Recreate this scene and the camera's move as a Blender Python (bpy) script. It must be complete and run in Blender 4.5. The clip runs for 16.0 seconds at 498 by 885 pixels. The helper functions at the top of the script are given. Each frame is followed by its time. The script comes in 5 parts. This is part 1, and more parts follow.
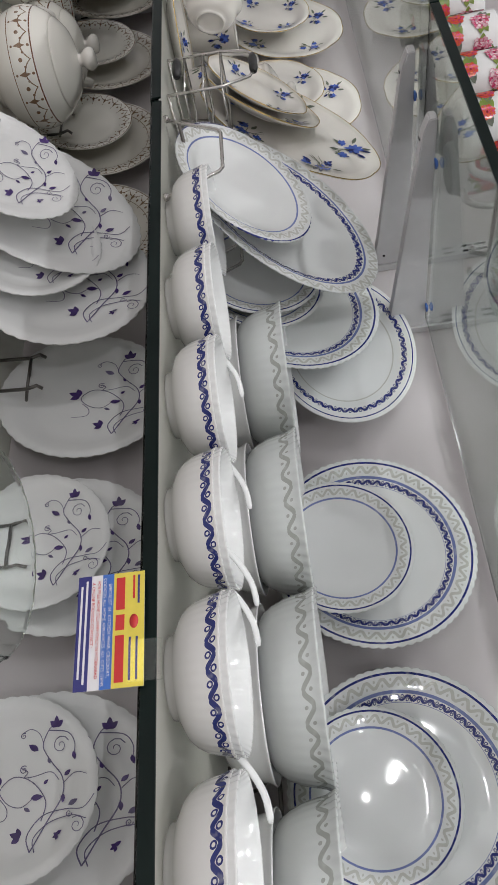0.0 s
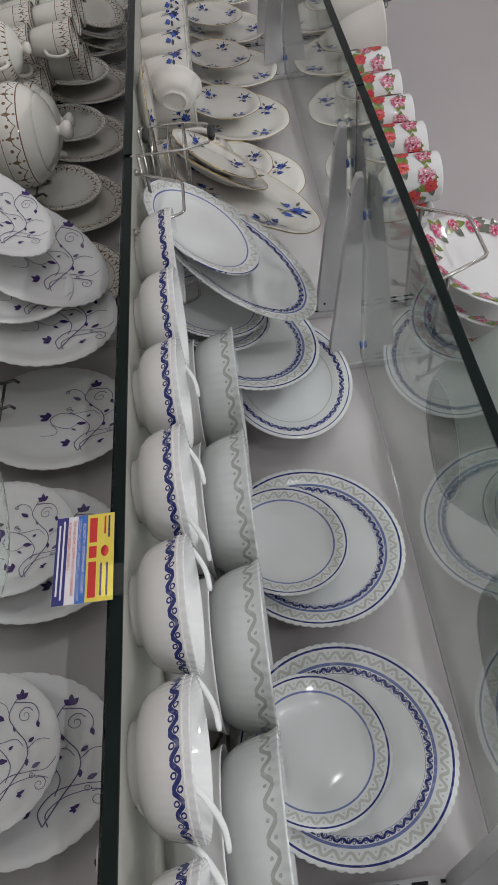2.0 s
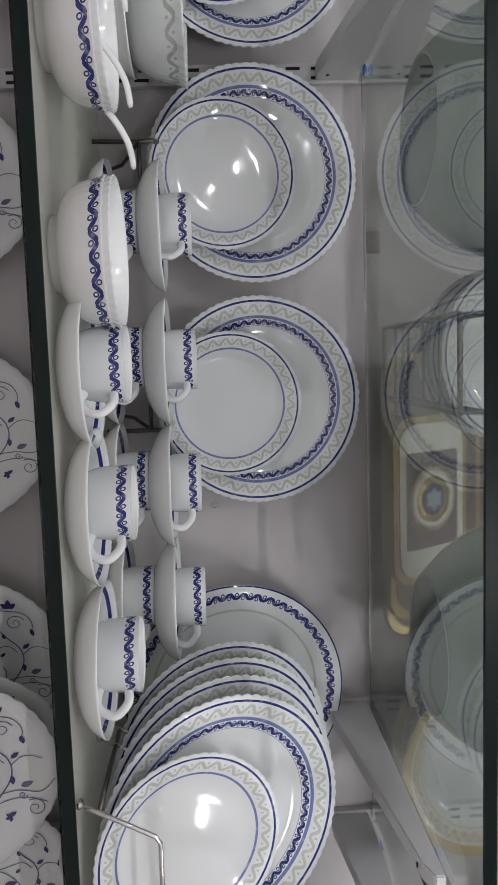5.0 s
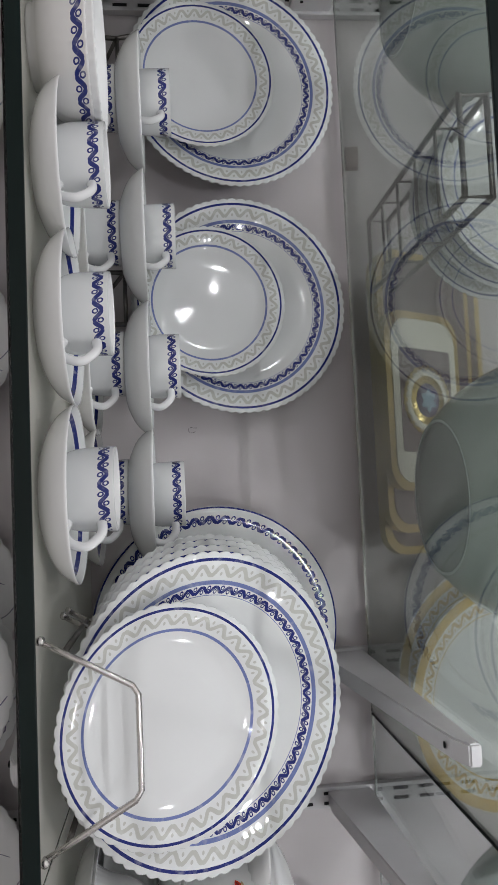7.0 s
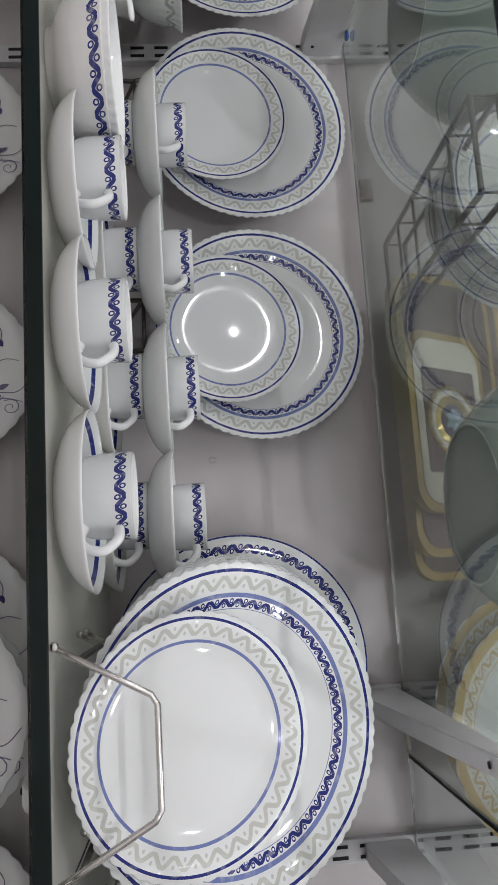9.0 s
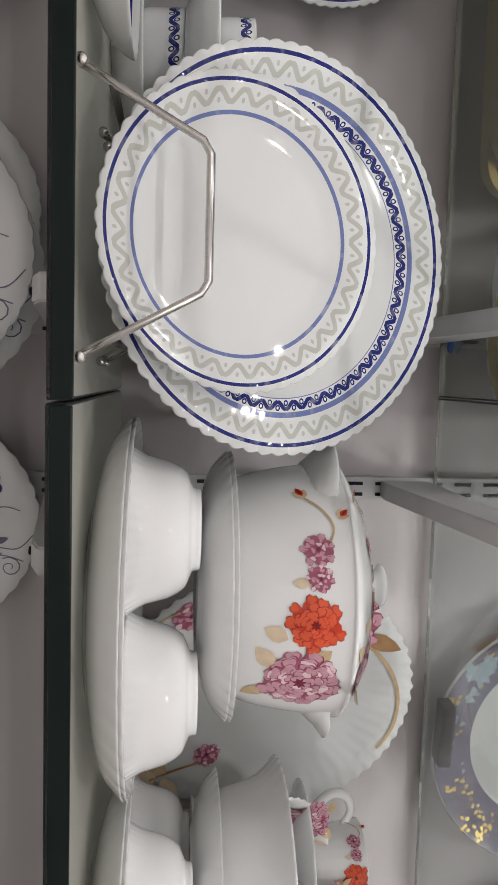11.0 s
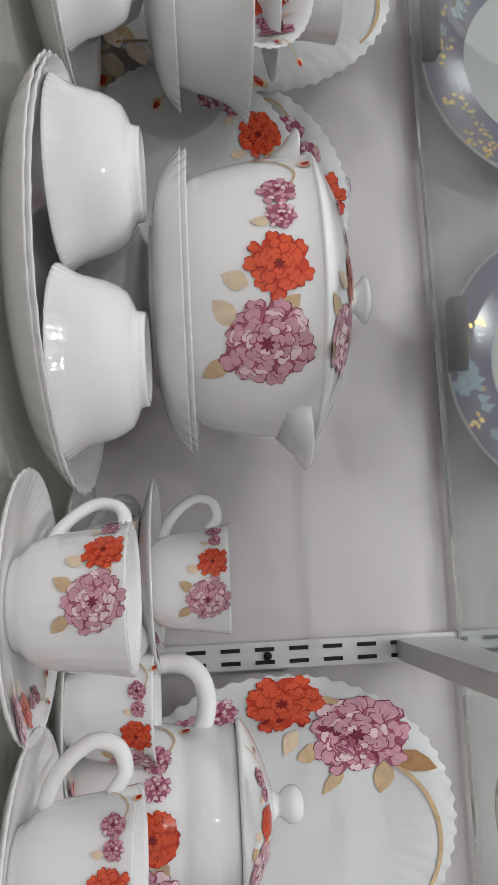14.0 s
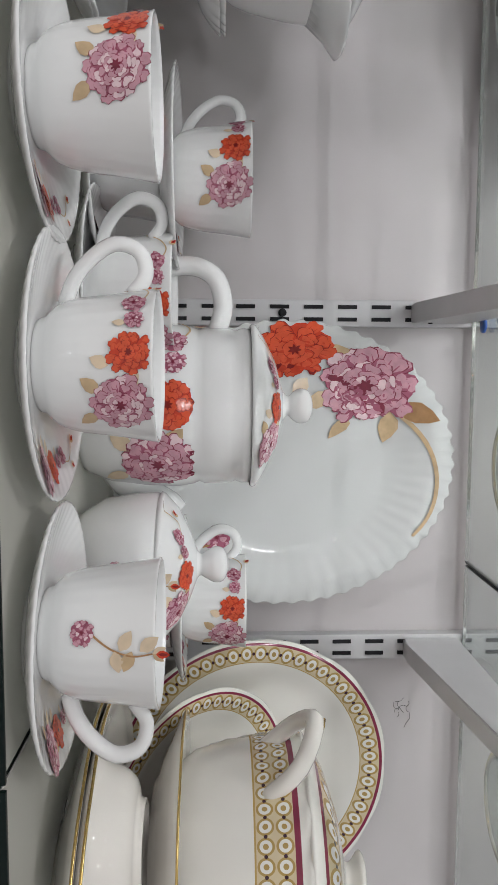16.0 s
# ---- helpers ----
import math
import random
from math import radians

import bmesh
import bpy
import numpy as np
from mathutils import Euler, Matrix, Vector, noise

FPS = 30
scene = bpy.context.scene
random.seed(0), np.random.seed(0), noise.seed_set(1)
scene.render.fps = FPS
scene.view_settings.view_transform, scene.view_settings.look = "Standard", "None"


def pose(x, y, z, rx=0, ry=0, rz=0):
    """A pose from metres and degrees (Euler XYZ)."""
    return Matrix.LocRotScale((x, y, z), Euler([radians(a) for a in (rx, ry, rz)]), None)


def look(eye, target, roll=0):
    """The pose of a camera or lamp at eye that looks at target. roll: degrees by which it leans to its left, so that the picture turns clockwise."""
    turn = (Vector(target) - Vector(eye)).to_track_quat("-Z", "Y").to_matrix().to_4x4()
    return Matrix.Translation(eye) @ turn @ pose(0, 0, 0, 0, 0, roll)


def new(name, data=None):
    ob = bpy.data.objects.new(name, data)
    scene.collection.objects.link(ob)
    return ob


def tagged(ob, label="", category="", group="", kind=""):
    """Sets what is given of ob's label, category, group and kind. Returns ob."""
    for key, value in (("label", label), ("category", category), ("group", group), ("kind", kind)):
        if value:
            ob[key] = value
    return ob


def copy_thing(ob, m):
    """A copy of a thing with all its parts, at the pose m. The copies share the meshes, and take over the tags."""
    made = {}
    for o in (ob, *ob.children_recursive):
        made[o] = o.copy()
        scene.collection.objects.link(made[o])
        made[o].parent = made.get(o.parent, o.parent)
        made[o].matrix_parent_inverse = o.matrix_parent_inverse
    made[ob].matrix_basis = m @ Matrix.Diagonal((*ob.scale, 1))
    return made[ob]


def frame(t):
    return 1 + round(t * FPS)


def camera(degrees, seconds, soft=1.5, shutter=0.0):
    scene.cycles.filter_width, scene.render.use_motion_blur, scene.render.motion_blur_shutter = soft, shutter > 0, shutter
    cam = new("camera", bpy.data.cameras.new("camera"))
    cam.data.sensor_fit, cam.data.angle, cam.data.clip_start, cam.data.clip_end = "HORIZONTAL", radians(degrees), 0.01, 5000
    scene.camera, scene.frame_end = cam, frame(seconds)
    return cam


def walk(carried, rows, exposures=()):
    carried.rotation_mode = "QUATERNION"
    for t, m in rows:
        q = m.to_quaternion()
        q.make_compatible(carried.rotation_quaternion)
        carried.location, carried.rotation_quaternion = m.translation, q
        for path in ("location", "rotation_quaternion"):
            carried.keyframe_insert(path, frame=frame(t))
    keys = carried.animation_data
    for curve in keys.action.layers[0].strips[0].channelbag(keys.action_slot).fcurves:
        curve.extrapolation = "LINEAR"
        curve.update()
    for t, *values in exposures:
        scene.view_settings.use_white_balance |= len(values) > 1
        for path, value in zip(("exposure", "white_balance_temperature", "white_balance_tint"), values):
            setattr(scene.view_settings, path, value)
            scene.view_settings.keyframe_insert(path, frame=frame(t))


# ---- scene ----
cam = camera(36.3, 16.0)
PATH = [
    (0, (0.205, -0.934, 1.339), (-0.902, 0.722, 1.158), 82.5),
    (0.5, (0.279, -0.925, 1.333), (-0.948, 0.648, 1.189), 82.1),
    (1, (0.333, -0.955, 1.34), (-0.979, 0.549, 1.221), 81.6),
    (1.5, (0.355, -0.97, 1.338), (-1.002, 0.495, 1.232), 81.5),
    (2, (0.367, -0.966, 1.333), (-0.918, 0.566, 1.304), 82.7),
    (2.5, (0.407, -0.943, 1.336), (-0.536, 0.82, 1.381), 84.7),
    (3, (0.483, -0.929, 1.321), (-0.035, 1.002, 1.389), 87.3),
    (3.5, (0.542, -0.97, 1.323), (0.365, 1.022, 1.378), 87.8),
    (4, (0.58, -1.008, 1.327), (0.603, 0.991, 1.383), 87.6),
    (4.5, (0.58, -1.029, 1.33), (0.732, 0.965, 1.373), 87.7),
    (5, (0.583, -1.009, 1.331), (0.799, 0.978, 1.417), 87.9),
    (5.2, (0.584, -1.001, 1.329), (0.813, 0.982, 1.459), 88.0),
    (7.5, (0.909, -0.933, 1.297), (0.647, 1.046, 1.476), 87.4),
    (8, (0.913, -0.926, 1.302), (0.572, 1.045, 1.457), 87.0),
    (10.5, (1.024, -0.868, 1.282), (0.712, 1.112, 1.428), 88.2),
    (11, (1.121, -0.796, 1.253), (1.289, 1.188, 1.446), 91.1),
    (11.5, (1.235, -0.729, 1.264), (1.752, 1.201, 1.37), 92.7),
    (12, (1.398, -0.713, 1.273), (1.96, 1.206, 1.322), 93.3),
    (12.5, (1.51, -0.719, 1.291), (1.774, 1.256, 1.46), 90.6),
    (13, (1.58, -0.695, 1.29), (1.505, 1.288, 1.539), 87.4),
    (13.5, (1.768, -0.702, 1.285), (1.469, 1.263, 1.506), 86.8),
    (14, (1.994, -0.727, 1.304), (1.735, 1.253, 1.413), 87.7),
    (14.5, (2.059, -0.732, 1.301), (1.934, 1.262, 1.389), 88.8),
    (15, (2.122, -0.725, 1.301), (2.157, 1.273, 1.382), 89.9),
    (15.5, (2.155, -0.717, 1.294), (2.307, 1.276, 1.369), 90.1),
    (16, (2.154, -0.72, 1.295), (2.343, 1.27, 1.368), 90.1),
]
EXPOSURES = [(0, 0.12, 6480, 10), (0.9, -0.09, 6450, 10), (1.5, -0.16, 6430, 10), (3, -0.18, 6460, 11), (5, -0.22, 6430, 12), (8, -0.1, 6420, 11), (10.5, 0.0, 6550, 11), (11.6, -0.24, 7000, 13), (12.5, -0.26, 6650, 11), (14, -0.13, 6500, 10), (16, -0.07, 6450, 9)]
walk(cam, [(t, look(eye, target, roll)) for t, eye, target, roll in PATH], EXPOSURES)

# ---- light ----
world = bpy.data.worlds.new("shop_air")
scene.world = world
world.use_nodes = True
world.node_tree.nodes["Background"].inputs[0].default_value = (0.93, 0.95, 1.0, 1)
world.node_tree.nodes["Background"].inputs[1].default_value = 0.12


def ceiling_lamp(x, y, sx, sy, power, color=(0.985, 0.985, 1.0)):
    d = bpy.data.lights.new("led_panel", "AREA")
    d.shape, d.size, d.size_y, d.energy, d.color = "RECTANGLE", sx, sy, power, color
    ob = new("led_panel_light", d)
    ob.matrix_world = pose(x, y, 2.86)
    return ob


LAMP = 5.9
for lx in (-2.4, -1.0, 0.4, 1.7):
    ceiling_lamp(lx, -0.95, 0.09, 0.06, LAMP if lx > 1 else 0.72 * LAMP)
    ceiling_lamp(lx + 0.6, -1.9, 0.09, 0.06, 1.25 * LAMP if lx > 0 else 0.9 * LAMP)
for ly in (-4.6, -6.8):
    for lx in (-0.9, 1.9):
        ceiling_lamp(lx, ly, 0.12, 0.06, 30.0 if lx < 0 else 42.0)


# ---- materials ----
def shader(name):
    m = bpy.data.materials.new(name)
    m.use_nodes = True
    return m, m.node_tree, m.node_tree.nodes["Principled BSDF"]


class Nodes:
    """Short hand for chains of math and colour nodes."""

    def __init__(self, tree):
        self.t = tree

    def put(self, sock, v):
        if isinstance(v, bpy.types.NodeSocket):
            self.t.links.new(v, sock)
        else:
            sock.default_value = v

    def math(self, op, a, b=0.0, c=0.0):
        n = self.t.nodes.new("ShaderNodeMath")
        n.operation = op
        for s, v in zip(n.inputs, (a, b, c)):
            self.put(s, v)
        return n.outputs[0]

    def mix(self, f, a, b):
        n = self.t.nodes.new("ShaderNodeMix")
        n.data_type = "RGBA"
        self.put(n.inputs[0], f)
        self.put(n.inputs[6], a)
        self.put(n.inputs[7], b)
        return n.outputs[2]

    def xyz(self):
        c = self.t.nodes.new("ShaderNodeTexCoord")
        s = self.t.nodes.new("ShaderNodeSeparateXYZ")
        self.t.links.new(c.outputs["Object"], s.inputs[0])
        return c.outputs["Object"], s.outputs

    def noise(self, vec, scale, detail=3.0):
        n = self.t.nodes.new("ShaderNodeTexNoise")
        n.inputs["Scale"].default_value, n.inputs["Detail"].default_value = scale, detail
        if vec:
            self.t.links.new(vec, n.inputs["Vector"])
        return n.outputs["Fac"]

    def ramp(self, f, lo, hi, a, b):
        n = self.t.nodes.new("ShaderNodeMapRange")
        for s, v in zip(n.inputs, (f, lo, hi, a, b)):
            self.put(s, v)
        return n.outputs[0]

    def bump(self, h, strength, dist):
        n = self.t.nodes.new("ShaderNodeBump")
        n.inputs["Strength"].default_value, n.inputs["Distance"].default_value = strength, dist
        self.t.links.new(h, n.inputs["Height"])
        return n.outputs[0]


def within(g, v, lo, hi):
    return g.math("MULTIPLY", g.math("GREATER_THAN", v, lo), g.math("LESS_THAN", v, hi))


def scroll(g, u, v, weight=1.0):
    """Running scroll: a slanting wave with curls. u counts repeats, v runs 0..1 over the band."""
    su = g.math("ADD", u, g.math("MULTIPLY", g.math("SUBTRACT", v, 0.5), 0.12))
    fu = g.math("FRACT", su)
    wave = g.math("MULTIPLY", g.math("SINE", g.math("MULTIPLY", su, 6.28319)), 0.27)
    dist = g.math("ABSOLUTE", g.math("SUBTRACT", g.math("SUBTRACT", v, 0.5), wave))
    wide = g.math("MULTIPLY", weight, g.math("ADD", 0.17, g.math("MULTIPLY", g.math("ABSOLUTE", g.math("COSINE", g.math("MULTIPLY", su, 6.28319))), 0.17)))
    line = g.math("LESS_THAN", dist, wide)
    total = line
    for cu, cv in ((0.25, 0.30), (0.75, 0.70)):
        du = g.math("MULTIPLY", g.math("SUBTRACT", fu, cu), 1.9)
        dv = g.math("SUBTRACT", v, cv)
        d = g.math("SQRT", g.math("ADD", g.math("MULTIPLY", du, du), g.math("MULTIPLY", dv, dv)))
        total = g.math("MAXIMUM", total, within(g, d, 0.13, 0.26) if weight > 0.7 else g.math("LESS_THAN", d, 0.12))
    return g.math("MULTIPLY", total, within(g, v, 0.02, 0.98))


def drops(g, u, v):
    """Hanging drop motifs: a lozenge with dots above and below, joined by a thin swag."""
    fu = g.math("SUBTRACT", g.math("FRACT", u), 0.5)
    au = g.math("ABSOLUTE", fu)
    total = g.math("LESS_THAN", g.math("ADD", g.math("MULTIPLY", au, 3.2), g.math("ABSOLUTE", g.math("SUBTRACT", v, 0.5))), 0.30)
    for cu, cv, r in ((0.0, 0.92, 0.07), (0.0, 0.10, 0.06), (0.25, 0.62, 0.06), (0.5, 0.45, 0.10)):
        du, dv = g.math("MULTIPLY", g.math("SUBTRACT", au, cu), 1.3), g.math("SUBTRACT", v, cv)
        total = g.math("MAXIMUM", total, g.math("LESS_THAN", g.math("SQRT", g.math("ADD", g.math("MULTIPLY", du, du), g.math("MULTIPLY", dv, dv))), r))
    swag = g.math("ABSOLUTE", g.math("SUBTRACT", v, g.math("ADD", 0.55, g.math("MULTIPLY", g.math("MULTIPLY", au, au), 1.5))))
    return g.math("MULTIPLY", g.math("MAXIMUM", total, g.math("LESS_THAN", swag, 0.035)), within(g, v, 0.0, 1.0))


WHITE = (0.73, 0.745, 0.74, 1)
BLUE = (0.020, 0.030, 0.175, 1)
PALE_BLUE = (0.16, 0.20, 0.42, 1)
GREY = (0.51, 0.515, 0.475, 1)


def china(name, lines=(), scrolls=(), squash=1.0, upright=False, base=WHITE, rough=0.055):
    """Glazed opal ware. lines: (from, to, colour); scrolls: (from, to, repeats, colour), over the radius, or over the height when upright."""
    m, t, b = shader(name)
    g = Nodes(t)
    vec, s = g.xyz()
    y = g.math("MULTIPLY", s[1], squash)
    r = g.math("SQRT", g.math("ADD", g.math("MULTIPLY", s[0], s[0]), g.math("MULTIPLY", y, y)))
    ang = g.math("DIVIDE", g.math("ARCTAN2", y, s[0]), 6.28319)
    along = s[2] if upright else r
    col = g.mix(g.ramp(g.noise(vec, 9.0), 0.35, 0.7, 0.0, 1.0), base, tuple(c * 0.96 for c in base[:3]) + (1,))
    worn = g.ramp(g.noise(vec, 120.0, 2.0), 0.25, 0.45, 0.72, 1.0)
    for lo, hi, c in lines:
        col = g.mix(g.math("MULTIPLY", within(g, along, lo, hi), worn), col, c)
    for lo, hi, n, c in scrolls:
        v = g.math("DIVIDE", g.math("SUBTRACT", along, lo), hi - lo)
        if n < 0:
            col = g.mix(g.math("MULTIPLY", drops(g, g.math("MULTIPLY", ang, float(-n)), v), worn), col, c)
            continue
        col = g.mix(g.math("MULTIPLY", scroll(g, g.math("MULTIPLY", ang, float(n)), v, 0.62 if c[0] > 0.4 else (0.6 if c[0] > 0.1 else 0.8)), worn), col, c)
    t.links.new(col, b.inputs["Base Color"])
    b.inputs["Roughness"].default_value = rough
    b.inputs["Coat Weight"].default_value, b.inputs["Coat Roughness"].default_value = 0.25, 0.02
    t.links.new(g.bump(g.noise(vec, 42.0, 1.0), 0.045, 0.002), b.inputs["Normal"])
    return m


def plain(name, color, rough=0.5, metal=0.0, grain=30.0, vary=0.12, bump=0.06):
    m, t, b = shader(name)
    g = Nodes(t)
    vec, s = g.xyz()
    f = g.math("ADD", g.math("MULTIPLY", g.noise(vec, grain), 0.6), g.math("MULTIPLY", g.noise(vec, grain * 0.12), 0.4))
    c0 = tuple(c * (1 - vary) for c in color) + (1,)
    c1 = tuple(min(1.0, c * (1 + vary)) for c in color) + (1,)
    t.links.new(g.mix(g.ramp(f, 0.3, 0.7, 0.0, 1.0), c0, c1), b.inputs["Base Color"])
    b.inputs["Roughness"].default_value, b.inputs["Metallic"].default_value = rough, metal
    t.links.new(g.bump(f, bump, 0.002), b.inputs["Normal"])
    return m


def glass_material(name, tint, rough=0.01):
    m, t, b = shader(name)
    g = Nodes(t)
    vec, s = g.xyz()
    smear = g.noise(vec, 4.0, 4.0)
    b.inputs["Base Color"].default_value = tint
    b.inputs["Transmission Weight"].default_value, b.inputs["IOR"].default_value = 1.0, 1.47
    t.links.new(g.ramp(smear, 0.45, 0.75, rough, rough + 0.05), b.inputs["Roughness"])
    return m


M_PLAIN = china("white_glaze", base=(0.84, 0.845, 0.84, 1))
# white glaze greyed down: shading of the leaning peony plates put into the base
M_OPAL_SHADED = china("shaded_opal_glaze", base=(0.655, 0.665, 0.66, 1), rough=0.04)
M_DINNER = china("blue_line_glaze_large", ((0.1232, 0.1258, BLUE), (0.1030, 0.1066, PALE_BLUE), (0.0935, 0.0941, PALE_BLUE)),
                 ((0.1078, 0.1220, 38, GREY), (0.0945, 0.1025, 48, BLUE)))
M_QUARTER = china("blue_line_glaze_small", ((0.0832, 0.0852, BLUE), (0.0668, 0.0690, PALE_BLUE)), ((0.0704, 0.0820, 30, GREY),))
M_OVAL = china("blue_scroll_glaze_oval", ((0.1435, 0.1455, BLUE), (0.108, 0.111, GREY)), ((0.124, 0.136, 44, BLUE),), squash=1.0)
M_OVAL_S = china("blue_scroll_glaze_oval_small", ((0.1365, 0.1385, BLUE), (0.100, 0.1025, GREY)), ((0.116, 0.128, 40, BLUE),), squash=1.32)
M_OVAL_T = china("blue_line_glaze_oval", ((0.158, 0.1605, BLUE), (0.134, 0.137, PALE_BLUE)), ((0.139, 0.156, 40, GREY), (0.123, 0.133, 46, BLUE)), squash=1.448)
M_QUARTER_O = china("blue_line_glaze_oval_small", ((0.1145, 0.1165, BLUE), (0.092, 0.0945, PALE_BLUE)), ((0.097, 0.112, 32, GREY),), squash=1.435)
M_BOWL = china("blue_scroll_glaze_bowl", (), ((0.0375, 0.0475, 19, BLUE),), upright=True, base=(0.74, 0.73, 0.715, 1))
M_SERVE = china("grey_scroll_glaze_bowl", (), ((0.056, 0.0705, 20, (0.42, 0.43, 0.40, 1)),), upright=True, base=(0.72, 0.745, 0.73, 1))
M_CUP = china("blue_scroll_glaze_cup", (), ((0.0375, 0.0475, 14, BLUE),), upright=True)
M_SAUCER = china("blue_line_glaze_saucer", ((0.064, 0.067, BLUE),), ())
M_CREAM = china("cream_glaze", base=(0.78, 0.75, 0.70, 1))
M_BROWN = china("brown_motif_glaze", ((0.0915, 0.093, (0.16, 0.09, 0.05, 1)),), ((0.066, 0.090, -20, (0.17, 0.10, 0.06, 1)),), base=(0.76, 0.74, 0.68, 1))
M_BROWN_T = china("brown_motif_glaze_pot", ((0.088, 0.090, (0.16, 0.07, 0.04, 1)), (0.052, 0.0535, (0.20, 0.12, 0.07, 1))), ((0.055, 0.087, -14, (0.20, 0.12, 0.07, 1)),), upright=True, base=(0.76, 0.74, 0.68, 1))
M_PANEL = plain("painted_panel", (0.555, 0.52, 0.525), 0.42, grain=6.0, vary=0.035, bump=0.03)
M_STEEL = plain("powder_coated_rail", (0.58, 0.57, 0.58), 0.38, 0.0, 40.0, 0.04)
M_SLOT = plain("slot_shadow_black", (0.012, 0.012, 0.014), 0.9)
M_WIRE = plain("chromed_wire", (0.62, 0.60, 0.58), 0.22, 1.0, 90.0, 0.15)
M_DARKWIRE = plain("dark_steel_wire", (0.16, 0.15, 0.14), 0.32, 0.9, 90.0, 0.2)
M_RUBBER = plain("black_plastic_grip", (0.015, 0.015, 0.016), 0.45)
M_GLASS = glass_material("clear_shelf_glass", (0.78, 0.845, 0.82, 1))
# same glass, tint darkened to stand in for dim reflections on its underside
M_GLASS_DIM = glass_material("reflection_dimmed_shelf_glass", (0.56, 0.615, 0.575, 1), 0.015)
M_EDGE = plain("dark_green_glass_edge", (0.004, 0.010, 0.009), 0.28, 0.0, 14.0, 0.3, 0.02)
M_EDGE.node_tree.nodes["Principled BSDF"].inputs["Specular IOR Level"].default_value = 0.2
M_EDGE2 = plain("green_glass_rear_edge", (0.10, 0.16, 0.14), 0.12, 0.0, 14.0, 0.3, 0.02)
M_TOPFILM = plain("white_shelf_liner", (0.80, 0.78, 0.72), 0.16, grain=5.0, vary=0.03, bump=0.01)
_t = M_TOPFILM.node_tree
_tr, _mx = _t.nodes.new("ShaderNodeBsdfTranslucent"), _t.nodes.new("ShaderNodeMixShader")
_tr.inputs[0].default_value, _mx.inputs[0].default_value = (0.97, 0.97, 0.95, 1), 0.64
_t.links.new(_t.nodes["Principled BSDF"].outputs[0], _mx.inputs[1])
_t.links.new(_tr.outputs[0], _mx.inputs[2])
_t.links.new(_mx.outputs[0], _t.nodes["Material Output"].inputs["Surface"])
M_CUPPAD = plain("blue_suction_pad", (0.05, 0.13, 0.42), 0.25)
M_FLOOR = plain("shop_floor_tile", (0.55, 0.53, 0.50), 0.25, grain=8.0)
M_WALL = plain("white_wall_paint", (0.78, 0.76, 0.77), 0.7, grain=10.0, vary=0.02)
M_SILVERBOWL = glass_material("clear_glass_bowl", (0.95, 0.99, 0.97, 1))
INK = {
    "pl": plain("pink_light_print", (0.60, 0.315, 0.38), 0.14, vary=0.2, grain=160),
    "pw": plain("pale_pink_print", (0.80, 0.60, 0.64), 0.14, vary=0.15, grain=160),
    "pm": plain("pink_print", (0.37, 0.105, 0.165), 0.14, vary=0.25, grain=160),
    "pd": plain("plum_print", (0.21, 0.028, 0.055), 0.14, vary=0.3, grain=160),
    "rl": plain("coral_print", (0.70, 0.095, 0.035), 0.14, vary=0.15, grain=160),
    "rm": plain("vermilion_print", (0.58, 0.05, 0.02), 0.14, vary=0.2, grain=160),
    "rd": plain("dark_red_print", (0.22, 0.015, 0.012), 0.14, vary=0.3, grain=160),
    "le": plain("amber_leaf_print", (0.58, 0.42, 0.25), 0.14, vary=0.2, grain=120),
    "ll": plain("pale_leaf_print", (0.70, 0.56, 0.40), 0.14, vary=0.15, grain=120),
    "br": plain("brown_stem_print", (0.40, 0.22, 0.10), 0.14, vary=0.2, grain=120),
    "vi": plain("violet_print", (0.075, 0.045, 0.17), 0.14, vary=0.3, grain=120),
    "vl": plain("grey_violet_print", (0.17, 0.15, 0.25), 0.14, vary=0.3, grain=120),
    "bl": plain("cornflower_print", (0.07, 0.13, 0.48), 0.14, vary=0.4, grain=120),
    "bd": plain("navy_print", (0.02, 0.03, 0.14), 0.14, vary=0.3, grain=120),
    "gr": plain("grey_green_print", (0.16, 0.18, 0.14), 0.14, vary=0.3, grain=120),
    "go": plain("gold_print", (0.66, 0.46, 0.13), 0.28, 0.6, 120),
    "la": plain("lavender_ground_print", (0.19, 0.17, 0.26), 0.14, vary=0.25, grain=60),
    "sk": plain("pale_blue_print", (0.40, 0.52, 0.60), 0.14, vary=0.2, grain=120),
    "gn": plain("green_leaf_print", (0.20, 0.27, 0.06), 0.14, vary=0.3, grain=120),
    "ho": plain("hot_pink_print", (0.66, 0.05, 0.17), 0.14, vary=0.3, grain=120),
}


# ---- mesh helpers ----
def mesh_of(name, bm, mats):
    bmesh.ops.recalc_face_normals(bm, faces=bm.faces)
    me = bpy.data.meshes.new(name)
    bm.to_mesh(me)
    bm.free()
    for m in mats if isinstance(mats, (list, tuple)) else (mats,):
        me.materials.append(m)
    return me


def part(name, bm, material, parent, label=""):
    ob = new(name, mesh_of(name, bm, material))
    ob.parent = parent
    return tagged(ob, label)


def thing(name, m, label, category, group="", kind=""):
    ob = new(name)
    ob.empty_display_size = 0.02
    ob.matrix_world = m
    return tagged(ob, label, category, group, kind)


def solid(name, bm, material, m, label, category, group="", kind=""):
    ob = new(name, mesh_of(name, bm, material))
    ob.matrix_world = m
    return tagged(ob, label, category, group, kind)


